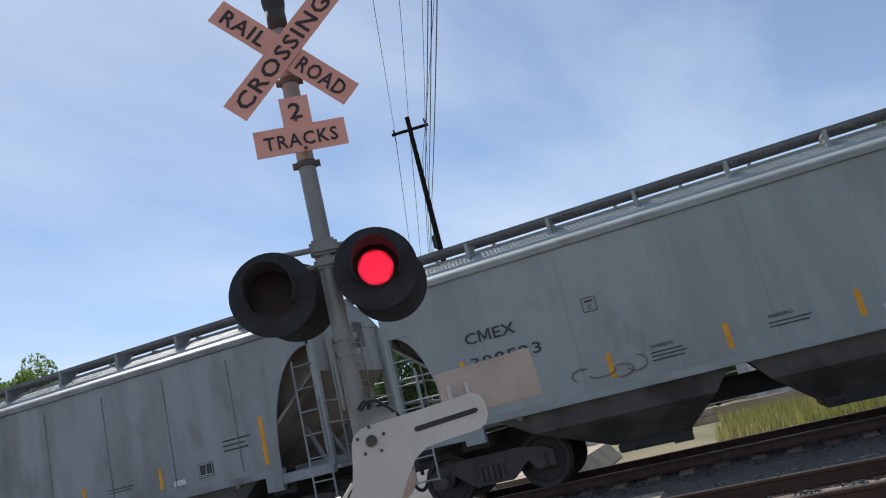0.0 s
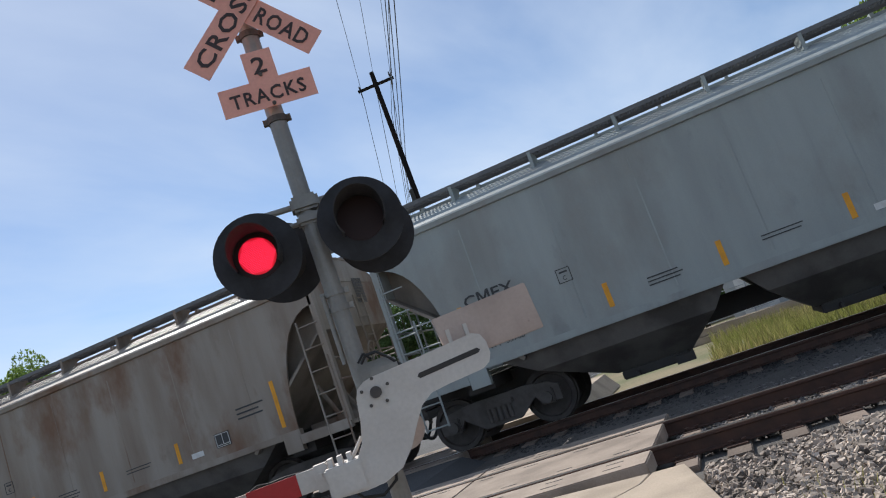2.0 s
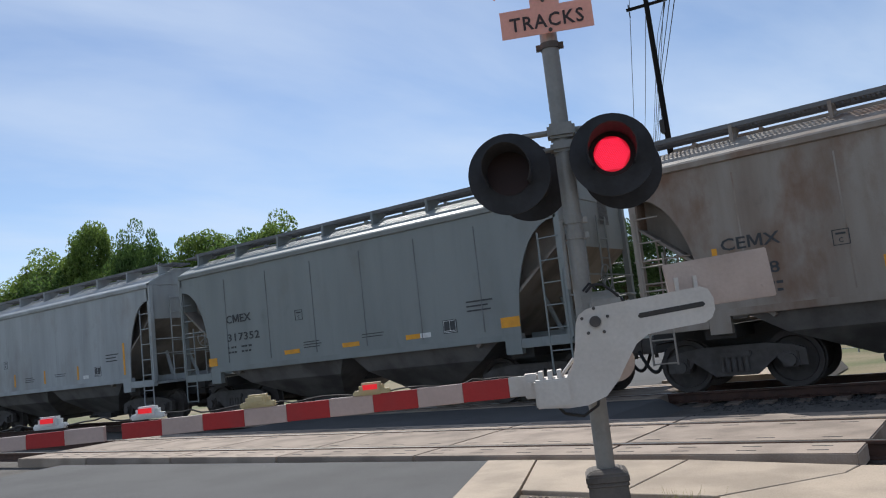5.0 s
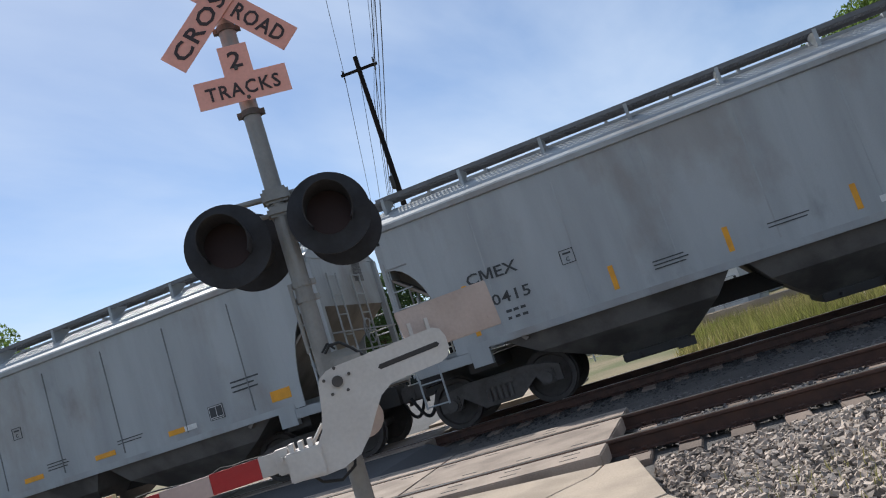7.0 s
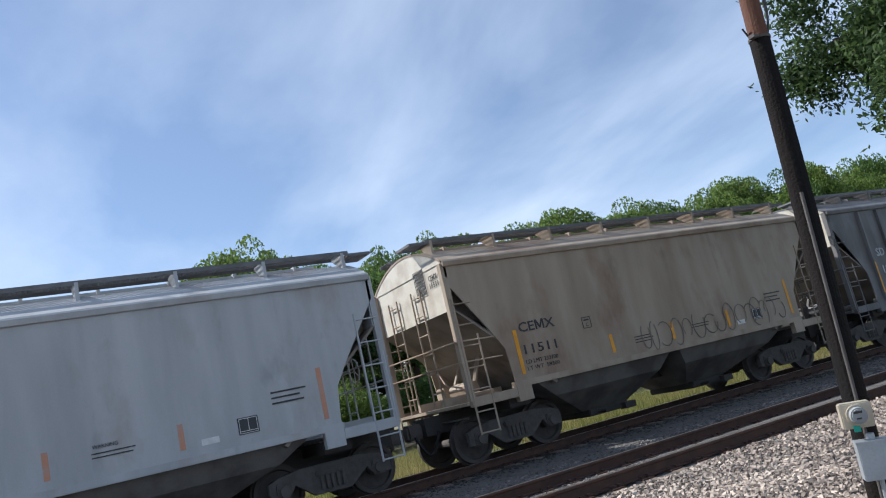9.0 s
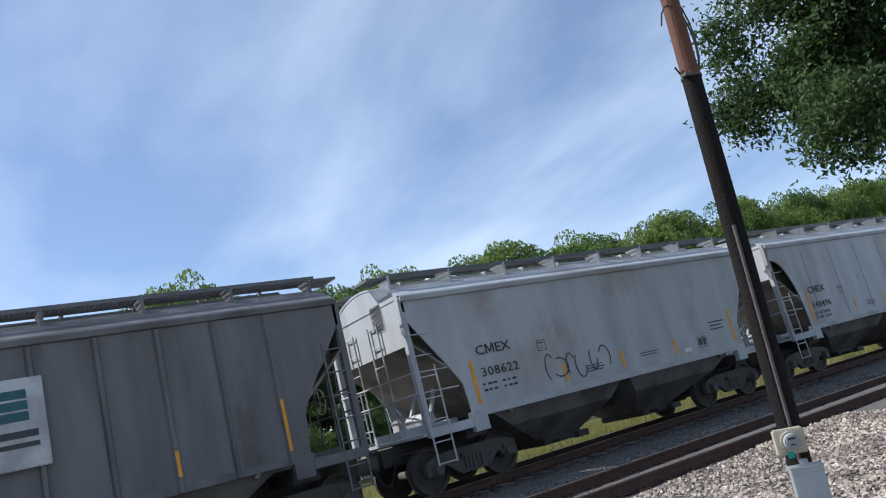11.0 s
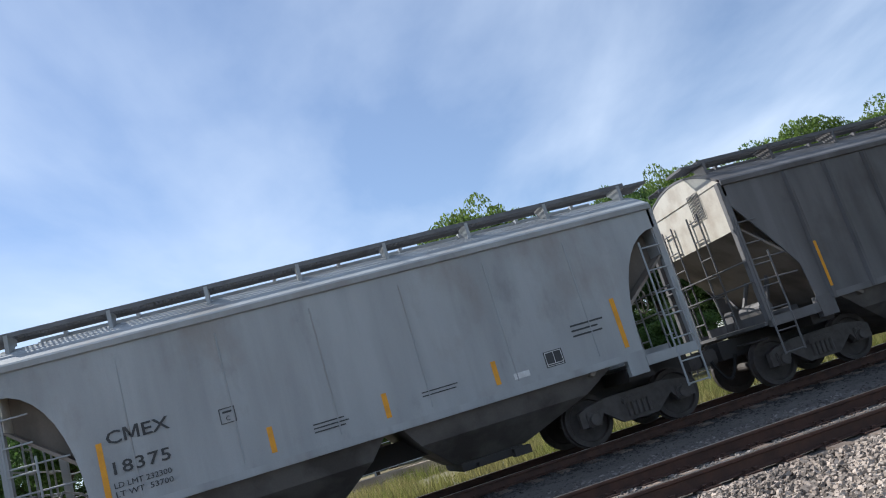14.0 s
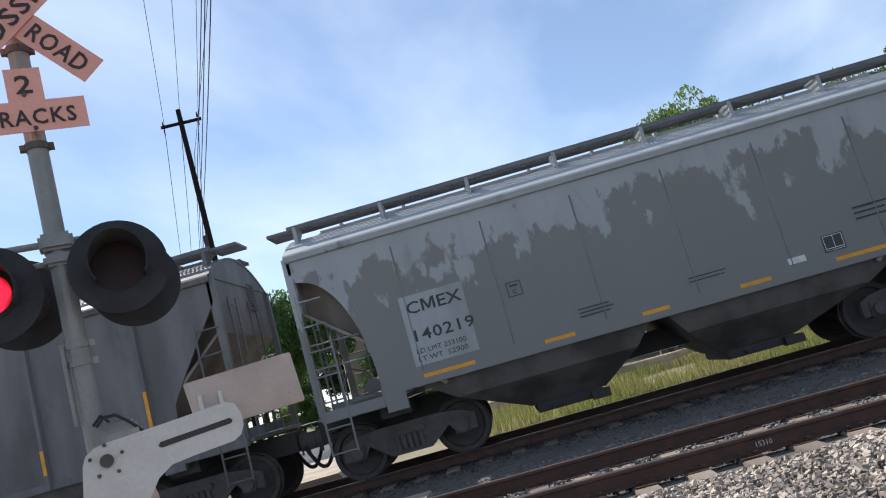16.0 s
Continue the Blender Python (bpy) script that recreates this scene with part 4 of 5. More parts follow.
    if stripes in ("upright", "faded"):
        # on ribbed cars the stripes sit on the ribs
        proud, w = (0.077, 0.058) if kind == "ribbed" else (0.0, 0.085)
        for x in ((1.371, 9.741) if kind == "ribbed" else (1.26, 9.85)):
            stripe(car, x, 1.48, 2.37, w, tone, proud)
        for x in ((3.231, 5.091, 7.881) if kind == "ribbed" else (3.70, 5.55, 7.45)):
            stripe(car, x, 1.50, 1.90, w, tone, proud)
    elif stripes == "low":
        for x, w in ((1.75, 0.85), (3.75, 0.5), (5.35, 0.45), (6.95, 0.5), (8.5, 0.85)):
            stripe(car, x, SILL + 0.04, SILL + 0.15, w, tone)
    else:
        for x in (3.75, 5.6, 7.4):
            stripe(car, x, 1.50, 1.60, 0.5, tone)
        stripe(car, 0.98, 1.42, 1.62, 0.32, tone)
        stripe(car, 9.75, 1.50, 1.70, 0.42, tone)
    car["start"] = start
    return car


def scrawl(car, x0, x1, z0, z1, seed, material):
    """A looping spray-paint scribble: plain strokes."""
    rnd = random.Random(seed)
    bm = nb()
    x = x0
    while x < x1:
        a, b, ph = rnd.uniform(0.1, 0.24), rnd.uniform(0.3, 0.5) * (z1 - z0), rnd.uniform(0, 6)
        cx, cz = x + 0.15, (z0 + z1) / 2 + rnd.uniform(-0.05, 0.05)
        span = rnd.uniform(3.2, 5.6)
        pts = [(cx + a * math.cos(ph + span * i / 10), cz + b * math.sin(ph + span * i / 10)) for i in range(11)]
        for (ax, az), (bx, bz) in zip(pts, pts[1:]):
            dx, dz = bx - ax, bz - az
            l = math.hypot(dx, dz) or 1
            nx, nz = -dz / l * 0.013, dx / l * 0.013
            prism(bm, [(ax + nx, az + nz), (bx + nx, bz + nz), (bx - nx, bz - nz), (ax - nx, az - nz)], "y", -HALF - 0.016, -HALF - 0.013)
        x += rnd.uniform(0.24, 0.42)
    return part("sprayed_scribble", bm, material, car, "sprayed scribble")


L1, L2 = "grey covered hopper car with black lettering, rolling past", "grey covered hopper car with vertical weld seams and orange stripes"
CARS = [
    hopper_car(-31.6, GREY, "smooth", 3.88, "CMEX", "308411", L1),
    hopper_car(-18.85, GREY_DIRTY, "seamed", 3.88, "CMEX", "140077", "dirty grey covered hopper car with dark soot stains"),
    hopper_car(-6.15, GREY_GREEN, "smooth", 3.88, "CMEX", "308523", L1, mark_at=(1.45, 2.62), number_w=1.25, box_at=3.55, box_z=2.62, warn=True, drop=0.42),
    hopper_car(6.55, BROWN, "smooth", 3.86, "CEMX", "11413", "rust-stained brownish covered hopper car on the far track"),
    hopper_car(19.07, GREY_GREEN, "smooth", 3.92, "CMEX", "332171", "greenish grey covered hopper car with orange stripes", weights=("LD LMT 233300", "LT WT  53700")),
    hopper_car(31.83, GREY, "smooth", 3.87, "CMEX", "328240", L1),
    hopper_car(44.45, GREY_SHADY, "seamed", 3.87, "CMEX", "317352", L2, "flat", mark_at=(1.76, 2.44), number_w=1.16, box_at=4.2),
    hopper_car(57.1, BROWN, "smooth", 3.86, "CEMX", "11478", "rust-streaked covered hopper car on the far track"),
    hopper_car(69.7, GREY, "seamed", 3.84, "CMEX", "150053", L2, "flat", mark_at=(1.80, 2.47), number_w=1.2, box_at=3.72, box_z=2.42),
    hopper_car(82.3, GREY, "smooth", 3.84, "CMEX", "150415", L1, mark_at=(1.38, 2.33)),
    hopper_car(94.96, GREY_DIRTY, "seamed", 3.90, "CMEX", "150214", "soot-darkened grey covered hopper car with weld seams", "flat", mark_at=(1.75, 2.45), box_at=3.72, box_z=2.42, weights=("LD LMT 233900", "LT WT  59100")),
    hopper_car(107.6, GREY_LIGHT, "plain", 3.88, "CMEX", "325030", "pale grey covered hopper car with a patched number", "faded", mark_at=(1.52, 3.07), box_at=3.5, mark_size=0.26, mark_w=1.2, number_w=1.65, drop=0.52, weights=("LD LMT 233600", "LT WT  52400"), warn=True),
    hopper_car(120.42, TAN, "plain", 3.94, "CEMX", "11511", "tan weathered covered hopper car with sprayed scribbles", end_tone=CREAM, mark_size=0.20, weights=("LD LMT 233700", "LT WT  59300")),
    hopper_car(133.0, DARK, "ribbed", 3.99, "SDWX", "10 602", "dark grey ribbed hopper car with a white placard", end_tone=CREAM, small=False, letter=LETTER_WHITE, mark_at=(1.75, 2.42), mark_w=1.35, number_w=1.35),
    hopper_car(145.6, GREY_LIGHT, "plain", 3.86, "CMEX", "308622", "pale grey covered hopper car with a sprayed tag", mark_at=(1.5, 2.45)),
    hopper_car(158.1, GREY_LIGHT, "seamed", 3.90, "CMEX", "140496", "pale blue-grey covered hopper car with rust spots", weights=("LD LMT 232700", "LT WT  53300")),
    hopper_car(170.76, GREY, "seamed", 3.85, "CMEX", "18375", L2, end_tone=CREAM, weights=("LD LMT 232300", "LT WT  53700")),
    hopper_car(183.52, DARK, "ribbed", 3.93, "", "", "dark grey ribbed hopper car with a white placard", end_tone=CREAM, small=False, letter=LETTER_WHITE),
    hopper_car(196.0, PEEL, "seamed", 3.86, "CMEX", "140219", "grey covered hopper car with peeling paint", "low", mark_at=(1.75, 2.40), weights=("LD LMT 233100", "LT WT  52900")),
    hopper_car(208.65, GREY, "seamed", 3.86, "CMEX", "140233", L2, "low"),
]
for i, lines in ((12, ("CEMX", "11511")), (16, ("CMEX", "18375"))):
    for k, text in enumerate(lines):
        letters(text, 0.11, 0.36, LETTER, CARS[i], pose(0.008, -0.98, 3.70 - 0.15 * k, 0, 0, -90))
bm = nb()
box(bm, 1.44, 2.80, -HALF - 0.008, -HALF - 0.004, 3.00, 3.40)
part("paint_patch", bm, PATCH, CARS[11], "darker repainted patch behind the mark")
bm = nb()
box(bm, 1.66, 2.72, -HALF - 0.008, -HALF - 0.004, 1.56, 2.70)
part("paint_patch", bm, GREY, CARS[18], "lighter repainted patch behind the mark")
for i in (13, 17):
    car = CARS[i]
    bm = nb()
    box(bm, 4.92, 6.18, -HALF - 0.105, -HALF - 0.078, 2.12, 3.42, 0.01)
    pl = part("placard", bm, PLACARD, car, "peeling white company placard")
    bm = nb()
    for k in range(3):
        box(bm, 5.28, 5.95, -HALF - 0.110, -HALF - 0.106, 2.80 + k * 0.16, 2.93 + k * 0.16)
    part("placard_emblem", bm, TEAL, pl)
    bm = nb()
    box(bm, 5.15, 6.05, -HALF - 0.110, -HALF - 0.106, 2.56, 2.66)
    box(bm, 5.30, 6.05, -HALF - 0.110, -HALF - 0.106, 2.42, 2.49)
    part("placard_lettering", bm, LETTER, pl)
scrawl(CARS[12], 4.6, 9.4, 1.35, 2.05, 3, SPRAY)
scrawl(CARS[14], 3.2, 5.0, 1.55, 2.15, 8, LETTER)
scrawl(CARS[2], 3.1, 4.0, 1.50, 1.75, 9, SPRAY)

# ---- crossing signal ----
SIGNAL_AT = pose(-2.605, -3.155, 0, 0, 0, 26.0)
signal = thing("crossing_signal", "railroad crossing signal mast with crossbuck and red flashers", "crossing signal", at=SIGNAL_AT)


def sheet(outline, thick, y, bevel=0.0):
    bm = nb()
    prism(bm, outline, "y", y, y + thick)
    if bevel:
        bmesh.ops.bevel(bm, geom=[e for e in bm.edges], offset=bevel, segments=2, affect="EDGES")
    return bm


bm = nb()
prism(bm, [(-0.15, -0.15), (0.15, -0.15), (0.15, 0.15), (-0.15, 0.15)], "z", -0.10, 0.02)
for sx in (-0.12, 0.12):
    for sy in (-0.12, 0.12):
        tube(bm, (sx * 1.5, sy * 1.5, -0.1), (sx * 1.5, sy * 1.5, 0.07), 0.016, 8)
        tube(bm, (sx * 1.5, sy * 1.5, 0.01), (sx * 1.5, sy * 1.5, 0.04), 0.032, 6)
box(bm, -0.22, 0.22, -0.22, 0.22, -0.12, 0.0, 0.02)
part("base_plate", bm, MAST_BASE, signal, "grey-brown bolted base plate")
bm = nb()
rings = [[bm.verts.new((sx * w, sy * w, z)) for sx, sy in ((-1, -1), (1, -1), (1, 1), (-1, 1))] for w, z in ((0.15, 0.0), (0.13, 0.26), (0.145, 0.27), (0.145, 0.33), (0.10, 0.36))]
for a, b in zip(rings, rings[1:]):
    for i in range(4):
        bm.faces.new((a[i], a[(i + 1) % 4], b[(i + 1) % 4], b[i]))
bm.faces.new(rings[-1])
bmesh.ops.bevel(bm, geom=list(bm.edges), offset=0.012, segments=2, affect="EDGES")
part("junction_base", bm, MAST_BASE, signal, "grey-brown cast junction base")
bm = tube(nb(), (0, 0, 0.3), (0, 0, 4.52), 0.063, 24)
mast = part("mast", bm, MAST_METAL, signal, "grey galvanized tube", smooth=False)
for z in (2.08, 1.97, 3.38, 4.05, 3.78):
    bm = tube(nb(), (0, 0, z - 0.022), (0, 0, z + 0.022), 0.073, 20)
    box(bm, -0.10, -0.06, -0.02, 0.02, z - 0.02, z + 0.02)
    box(bm, 0.06, 0.10, -0.02, 0.02, z - 0.02, z + 0.02)
    part("clamp", bm, STEEL_DARK if z > 3 else MAST_METAL, mast)
bm = tube(nb(), (-0.085, -0.03, 1.6), (-0.085, -0.03, 2.08), 0.014, 8)
part("conduit", bm, MAST_METAL, mast)
# bell on top
bm = nb()
bmesh.ops.create_uvsphere(bm, u_segments=18, v_segments=10, radius=0.09, matrix=pose(0.0, 0, 4.74) @ Matrix.Diagonal((1, 1, 1.7, 1)))
tube(bm, (0, 0, 4.48), (0, 0, 4.66), 0.075, 16)
part("bell", bm, UNDER, signal, "dark bell housing", smooth=True)

# crossbuck: two blades
CROSS_Z = 4.235


def blade(angle, y, text_parts):
    bm = nb()
    box(bm, -0.60, 0.60, y, y + 0.006, -0.100, 0.100)
    ob = part("crossbuck_blade", bm, SIGN, signal, "faded crossbuck blade with black capitals")
    ob.matrix_basis = pose(0, 0, CROSS_Z, 0, angle, 0)
    for text, x, w in text_parts:
        letters(text, 0.125, w, SIGN_LETTER, ob, pose(x, y - 0.003, -0.062), 1.12, 0.02)


blade(45, -0.125, (("RAIL", -0.53, 0.37), ("ROAD", 0.14, 0.40)))
blade(-45, -0.140, (("CROSSING", -0.54, 1.08),))
# number-of-tracks plate
bm = sheet([(-0.33, 3.44), (0.33, 3.44), (0.33, 3.647), (0.105, 3.647), (0.105, 3.87), (-0.105, 3.87), (-0.105, 3.647), (-0.33, 3.647)], 0.006, -0.125)
plate = part("tracks_plate", bm, SIGN, signal, "faded inverted-T plate reading 2 TRACKS")
for text, x, z, s, w in (("TRACKS", -0.265, 3.487, 0.105, 0.53), ("2", -0.05, 3.70, 0.125, 0.095)):
    letters(text, s, w, SIGN_LETTER, plate, pose(x, -0.128, z), 1.15, 0.02)
for x, z in ((0.02, 3.46), (-0.01, 3.69)):
    part("bolt", tube(nb(), (x, -0.137, z), (x, -0.12, z), 0.014, 8), STEEL_DARK, plate)

# flashers on a crossarm, one pair to each side
bm = nb()
tube(bm, (-0.46, 0.0, 2.74), (0.46, 0.0, 2.74), 0.022, 12)
tube(bm, (-0.30, 0.02, 2.62), (0.30, 0.02, 2.62), 0.018, 12)
box(bm, -0.10, 0.10, -0.09, 0.09, 2.68, 2.79, 0.02)
box(bm, -0.09, 0.09, -0.085, 0.085, 2.58, 2.66, 0.02)
part("crossarm", bm, MAST_METAL, signal)


def flasher(x, y, turn, z=2.45):
    """One lamp: background disc, housing, hood and lens; it looks along its own -y."""
    m = pose(x, y, z, 0, 0, turn)
    bm = nb()
    n = 40
    ring = [(0.292 * math.cos(6.2832 * i / n), 0.292 * math.sin(6.2832 * i / n)) for i in range(n)]
    prism(bm, ring, "y", 0.0, 0.012)
    tube(bm, (0, 0.01, 0), (0, 0.16, 0), 0.16, 24, 0.13)
    tube(bm, (0, 0.08, 0.1), (0, 0.08, 0.30), 0.025, 10)
    disc = part("flasher", bm, BLACK, signal, "round black background disc with lamp housing")
    disc.matrix_basis = m
    bm = nb()
    n = 24
    outer, inner = [], []
    for i in range(n + 1):
        a = radians(-35 + 250 * i / n)
        d = 0.30 * (0.55 + 0.45 * math.sin(radians(180 * i / n)))
        for r, lst in ((0.168, outer), (0.160, inner)):
            lst.append((bm.verts.new((r * math.cos(a), -0.002, r * math.sin(a))), bm.verts.new((r * math.cos(a), -d, r * math.sin(a)))))
    for i in range(n):
        bm.faces.new((outer[i][0], outer[i + 1][0], outer[i + 1][1], outer[i][1]))
        bm.faces.new((inner[i][0], inner[i][1], inner[i + 1][1], inner[i + 1][0]))
        bm.faces.new((outer[i][1], outer[i + 1][1], inner[i + 1][1], inner[i][1]))
    hood = part("hood", bm, BLACK, disc, "black visor")
    bm = nb()
    ring = [(0.155 * math.cos(6.2832 * i / 32), 0.155 * math.sin(6.2832 * i / 32)) for i in range(32)]
    prism(bm, ring, "y", -0.006, 0.0)
    part("lens", bm, LENS_OFF, disc, "dark red lens")
    bm = nb()
    ring = [(0.125 * math.cos(6.2832 * i / 28), 0.125 * math.sin(6.2832 * i / 28)) for i in range(28)]
    prism(bm, ring, "y", -0.004, 0.0)
    led = part("led_unit", bm, LED, signal, "cluster of glowing red diodes")
    bm = nb()
    pitch = 0.0132
    for row in range(-10, 11):
        for col in range(-11, 12):
            u, v = (col + 0.5 * (row % 2)) * pitch, row * pitch * 0.866
            if max(abs(v), abs(0.5 * v + 0.866 * u), abs(0.5 * v - 0.866 * u)) < 0.112 and math.hypot(u, v) < 0.121:
                ring = [(u + 0.0042 * math.cos(1.0472 * k), v + 0.0042 * math.sin(1.0472 * k)) for k in range(6)]
                prism(bm, ring, "y", -0.0075, -0.0035)
    tagged(part("diodes", bm, DIODE, led), kind="stuff")
    led["seat"] = [x, y, z, turn]
    return led


LED_LEFT = flasher(-0.40, -0.17, -2)
LED_RIGHT = flasher(0.32, -0.17, -2, 2.485)
LED_BACK = [flasher(-0.27, 0.28, 180), flasher(0.41, 0.28, 180)]

# gate mechanism
gate = thing("crossing_gate", "lowered crossing gate with red and white striped arm", "crossing gate", at=SIGNAL_AT)
PX, PZ, K = 0.045, 1.352, 0.00362


def mech(points):
    return [(PX + dx * K, PZ - dy * K) for dx, dy in points]


S_PLATE = mech([(-34, 0), (-28, -14), (-14, -23), (0, -26), (100, -33), (185, -40), (198, -34), (205, -18), (205, 2), (198, 16), (185, 23), (120, 28), (88, 32), (66, 46), (48, 72), (28, 104), (4, 130), (-30, 143), (-62, 145), (-112, 141), (-116, 98), (-62, 92), (-48, 72), (-40, 40)])
for y in (-0.50, -0.16):
    bm = sheet(S_PLATE, 0.014, y)
    p = part("arm_bracket", bm, GATE_METAL, gate, "curved aluminium arm bracket with a slot")
    if y < -0.3:
        bm = nb()
        tube(bm, (PX, y - 0.03, PZ), (PX, y + 0.02, PZ), 0.036, 16)
        tube(bm, (PX, y - 0.04, PZ), (PX, y, PZ), 0.018, 12)
        for k in range(5):
            a = 6.2832 * k / 5 + 0.3
            tube(bm, (PX + 0.085 * math.cos(a), y - 0.012, PZ + 0.085 * math.sin(a)), (PX + 0.085 * math.cos(a), y, PZ + 0.085 * math.sin(a)), 0.011, 8)
        part("bolt", bm, STEEL_DARK, p)
        bm = sheet(mech([(78, -6), (186, -14), (190, -9), (186, -5), (78, 3), (74, -1)]), 0.002, y - 0.003)
        part("slot", bm, UNDER, p, "dark adjusting slot")
bm = nb()
prism(bm, mech([(131, -86), (310, -96), (316, -10), (140, -4)]), "y", -0.40, -0.34)
bmesh.ops.bevel(bm, geom=list(bm.edges), offset=0.006, segments=2, affect="EDGES")
for dx, dz in ((296, -30), (150, -60)):
    tube(bm, (PX + dx * K, -0.41, PZ - dz * K), (PX + dx * K, -0.33, PZ - dz * K), 0.012, 8)
part("counterweight", bm, PINKISH, gate, "pale weathered counterweight plate")
bm = nb()
for dx in (150, 182):
    box(bm, PX + dx * K - 0.012, PX + dx * K + 0.012, -0.43, -0.40, PZ + 0.02, PZ + 0.22)
part("weight_hook", bm, GATE_METAL, gate)
bm = nb()
tube(bm, (0.10, -0.30, 1.13), (0.10, 0.02, 1.13), 0.16, 28)
tube(bm, (0.14, -0.33, 1.08), (0.14, -0.30, 1.08), 0.13, 24)
part("drive_drum", bm, PINKISH, gate, "rusty drive housing")
bm = nb()
box(bm, -0.02, 0.24, -0.12, 0.14, 1.28, 1.56, 0.02)
box(bm, 0.03, 0.26, -0.20, -0.12, 1.34, 1.52, 0.02)
mechbox = part("mechanism_box", bm, MAST_METAL, gate, "grey mechanism housing on the mast")
bm = nb()
chain(bm, [(0.02, -0.18, 1.56), (0.06, -0.22, 1.60), (0.13, -0.22, 1.60), (0.20, -0.20, 1.54), (0.27, -0.18, 1.46)], 0.010, 6)
chain(bm, [(0.0, -0.15, 1.57), (0.05, -0.15, 1.62), (0.09, -0.16, 1.57)], 0.008, 6)
part("cable", bm, HOSE, mechbox)
bm = nb()
chain(bm, [(-0.28, -0.35, 0.86), (-0.22, -0.33, 0.78), (-0.1, -0.3, 0.75), (0.0, -0.2, 0.80), (0.04, -0.07, 0.95)], 0.010, 6)
part("cable", bm, HOSE, mechbox)
bm = nb()
box(bm, -0.39, -0.16, -0.52, -0.13, 0.84, 1.02, 0.01)
box(bm, -0.46, -0.37, -0.40, -0.26, 0.90, 1.06, 0.008)
tube(bm, (-0.42, -0.45, 1.0), (-0.42, -0.22, 1.0), 0.014, 8)
for x in (-0.36, -0.30, -0.24):
    box(bm, x, x + 0.03, -0.46, -0.28, 1.02, 1.07)
tube(bm, (-0.22, -0.40, 1.02), (-0.12, -0.38, 1.13), 0.012, 8)
part("arm_clamp", bm, GATE_METAL, gate, "cast clamp that holds the gate arm")
# arm, stripe by stripe
x = -0.41
n = 0
while x > -6.6:
    w = 0.31 if n else 0.155
    h = 0.066 - 0.0012 * n
    bm = nb()
    zc = 0.985 - 0.003 * n
    prism(bm, [(x - w, zc - h), (x, zc - h), (x, zc + h), (x - w, zc + h)], "y", -0.362, -0.322)
    bmesh.ops.bevel(bm, geom=list(bm.edges), offset=0.004, segments=1, affect="EDGES")
    part("arm_section", bm, (GATE_WHITE, RED)[n % 2] if n else GATE_METAL, gate)
    x -= w + (0.14 if n == 9 else 0.0)
    n += 1
for i, xa in enumerate((-1.50, -2.32, -3.15, -3.92)):
    zc = 1.032
    lamp_bm = nb()
    box(lamp_bm, xa - 0.085, xa + 0.085, -0.385, -0.30, zc, zc + 0.085, 0.02)
    box(lamp_bm, xa - 0.13, xa + 0.13, -0.37, -0.31, zc - 0.005, zc + 0.035, 0.01)
    tube(lamp_bm, (xa - 0.11, -0.34, zc + 0.02), (xa + 0.11, -0.34, zc + 0.02), 0.016, 8)
    lamp = part("gate_lamp", lamp_bm, LAMP_YELLOW if i < 2 else WHITE, gate, "small cream gate-arm lamp")
    bm = nb()
    box(bm, xa - 0.05, xa + 0.05, -0.392, -0.384, zc + 0.038, zc + 0.072)
    part("lamp_lens", bm, LED_SMALL if i != 1 else LAMP_YELLOW, lamp, "red lens")
bm = nb()
pts = []
for i in range(60):
    xa = -0.5 - i * 0.075
    pts.append((xa, -0.34, 1.045 + 0.012 * math.sin(i * 0.8) + (0.02 if i % 9 == 4 else 0)))
chain(bm, pts, 0.006, 5)
part("lamp_cable", bm, HOSE, gate, "black cable along the arm")

# ---- roadside pole with electric meter ----
POLE_AT = (6.29, -4.03)
pole = thing("utility_pole", "dark creosoted wooden pole with an electric meter", "utility pole", at=pose(*POLE_AT, 0) @ Matrix.Rotation(radians(3.0), 4, (0.86, 0.51, 0)))
n = 22
for name, material, label, z0, z1 in (("pole", POLE_WOOD, "", -0.4, 3.72), ("pole_top", BARE_WOOD, "bare reddish wood above the clamp", 3.72, 9.0)):
    bm = nb()
    rings = []
    for k in range(9):
        z = z0 + (z1 - z0) * k / 8
        r = 0.100 - 0.003 * (z + 0.4) - (0.004 if z0 > 0 else 0.0)
        rings.append([bm.verts.new(((r + 0.005 * noise.noise((i * 0.9, z * 0.6, 0))) * math.cos(6.2832 * i / n), (r + 0.005 * noise.noise((i * 0.9, z * 0.6, 3))) * math.sin(6.2832 * i / n), z)) for i in range(n)])
    for a, b in zip(rings, rings[1:]):
        for i in range(n):
            bm.faces.new((a[i], a[(i + 1) % n], b[(i + 1) % n], b[i]))
    bm.faces.new(rings[0])
    bm.faces.new(rings[-1])
    part(name, bm, material, pole, label)
bm = nb()
chain(bm, [(-0.100, -0.075, -0.3), (-0.098, -0.075, 0.9), (-0.096, -0.072, 2.3)], 0.015, 10)
part("conduit", bm, STEEL_DARK, pole, "dark conduit strapped to the pole")
for z in (3.72,):
    bm = nb()
    tube(bm, (0, 0, z - 0.012), (0, 0, z + 0.012), 0.106 - 0.003 * z, 20)
    box(bm, -0.15, -0.09, -0.06, 0.0, z - 0.015, z + 0.015)
    part("strap", bm, STEEL_DARK, pole)
bm = nb()
chain(bm, [(-0.05 + 0.22 * math.cos(6.2832 * i / 16) , -0.02, 4.05 + 0.38 * math.sin(6.2832 * i / 16)) for i in range(-4, 8)], 0.008, 6)
chain(bm, [(0.05 + 0.25 * math.cos(6.2832 * i / 16), 0.05, 4.15 + 0.45 * math.sin(6.2832 * i / 16)) for i in range(-6, 5)], 0.008, 6)
part("wire_loop", bm, WIRE, pole, "loose black wire loop")
bm = nb()
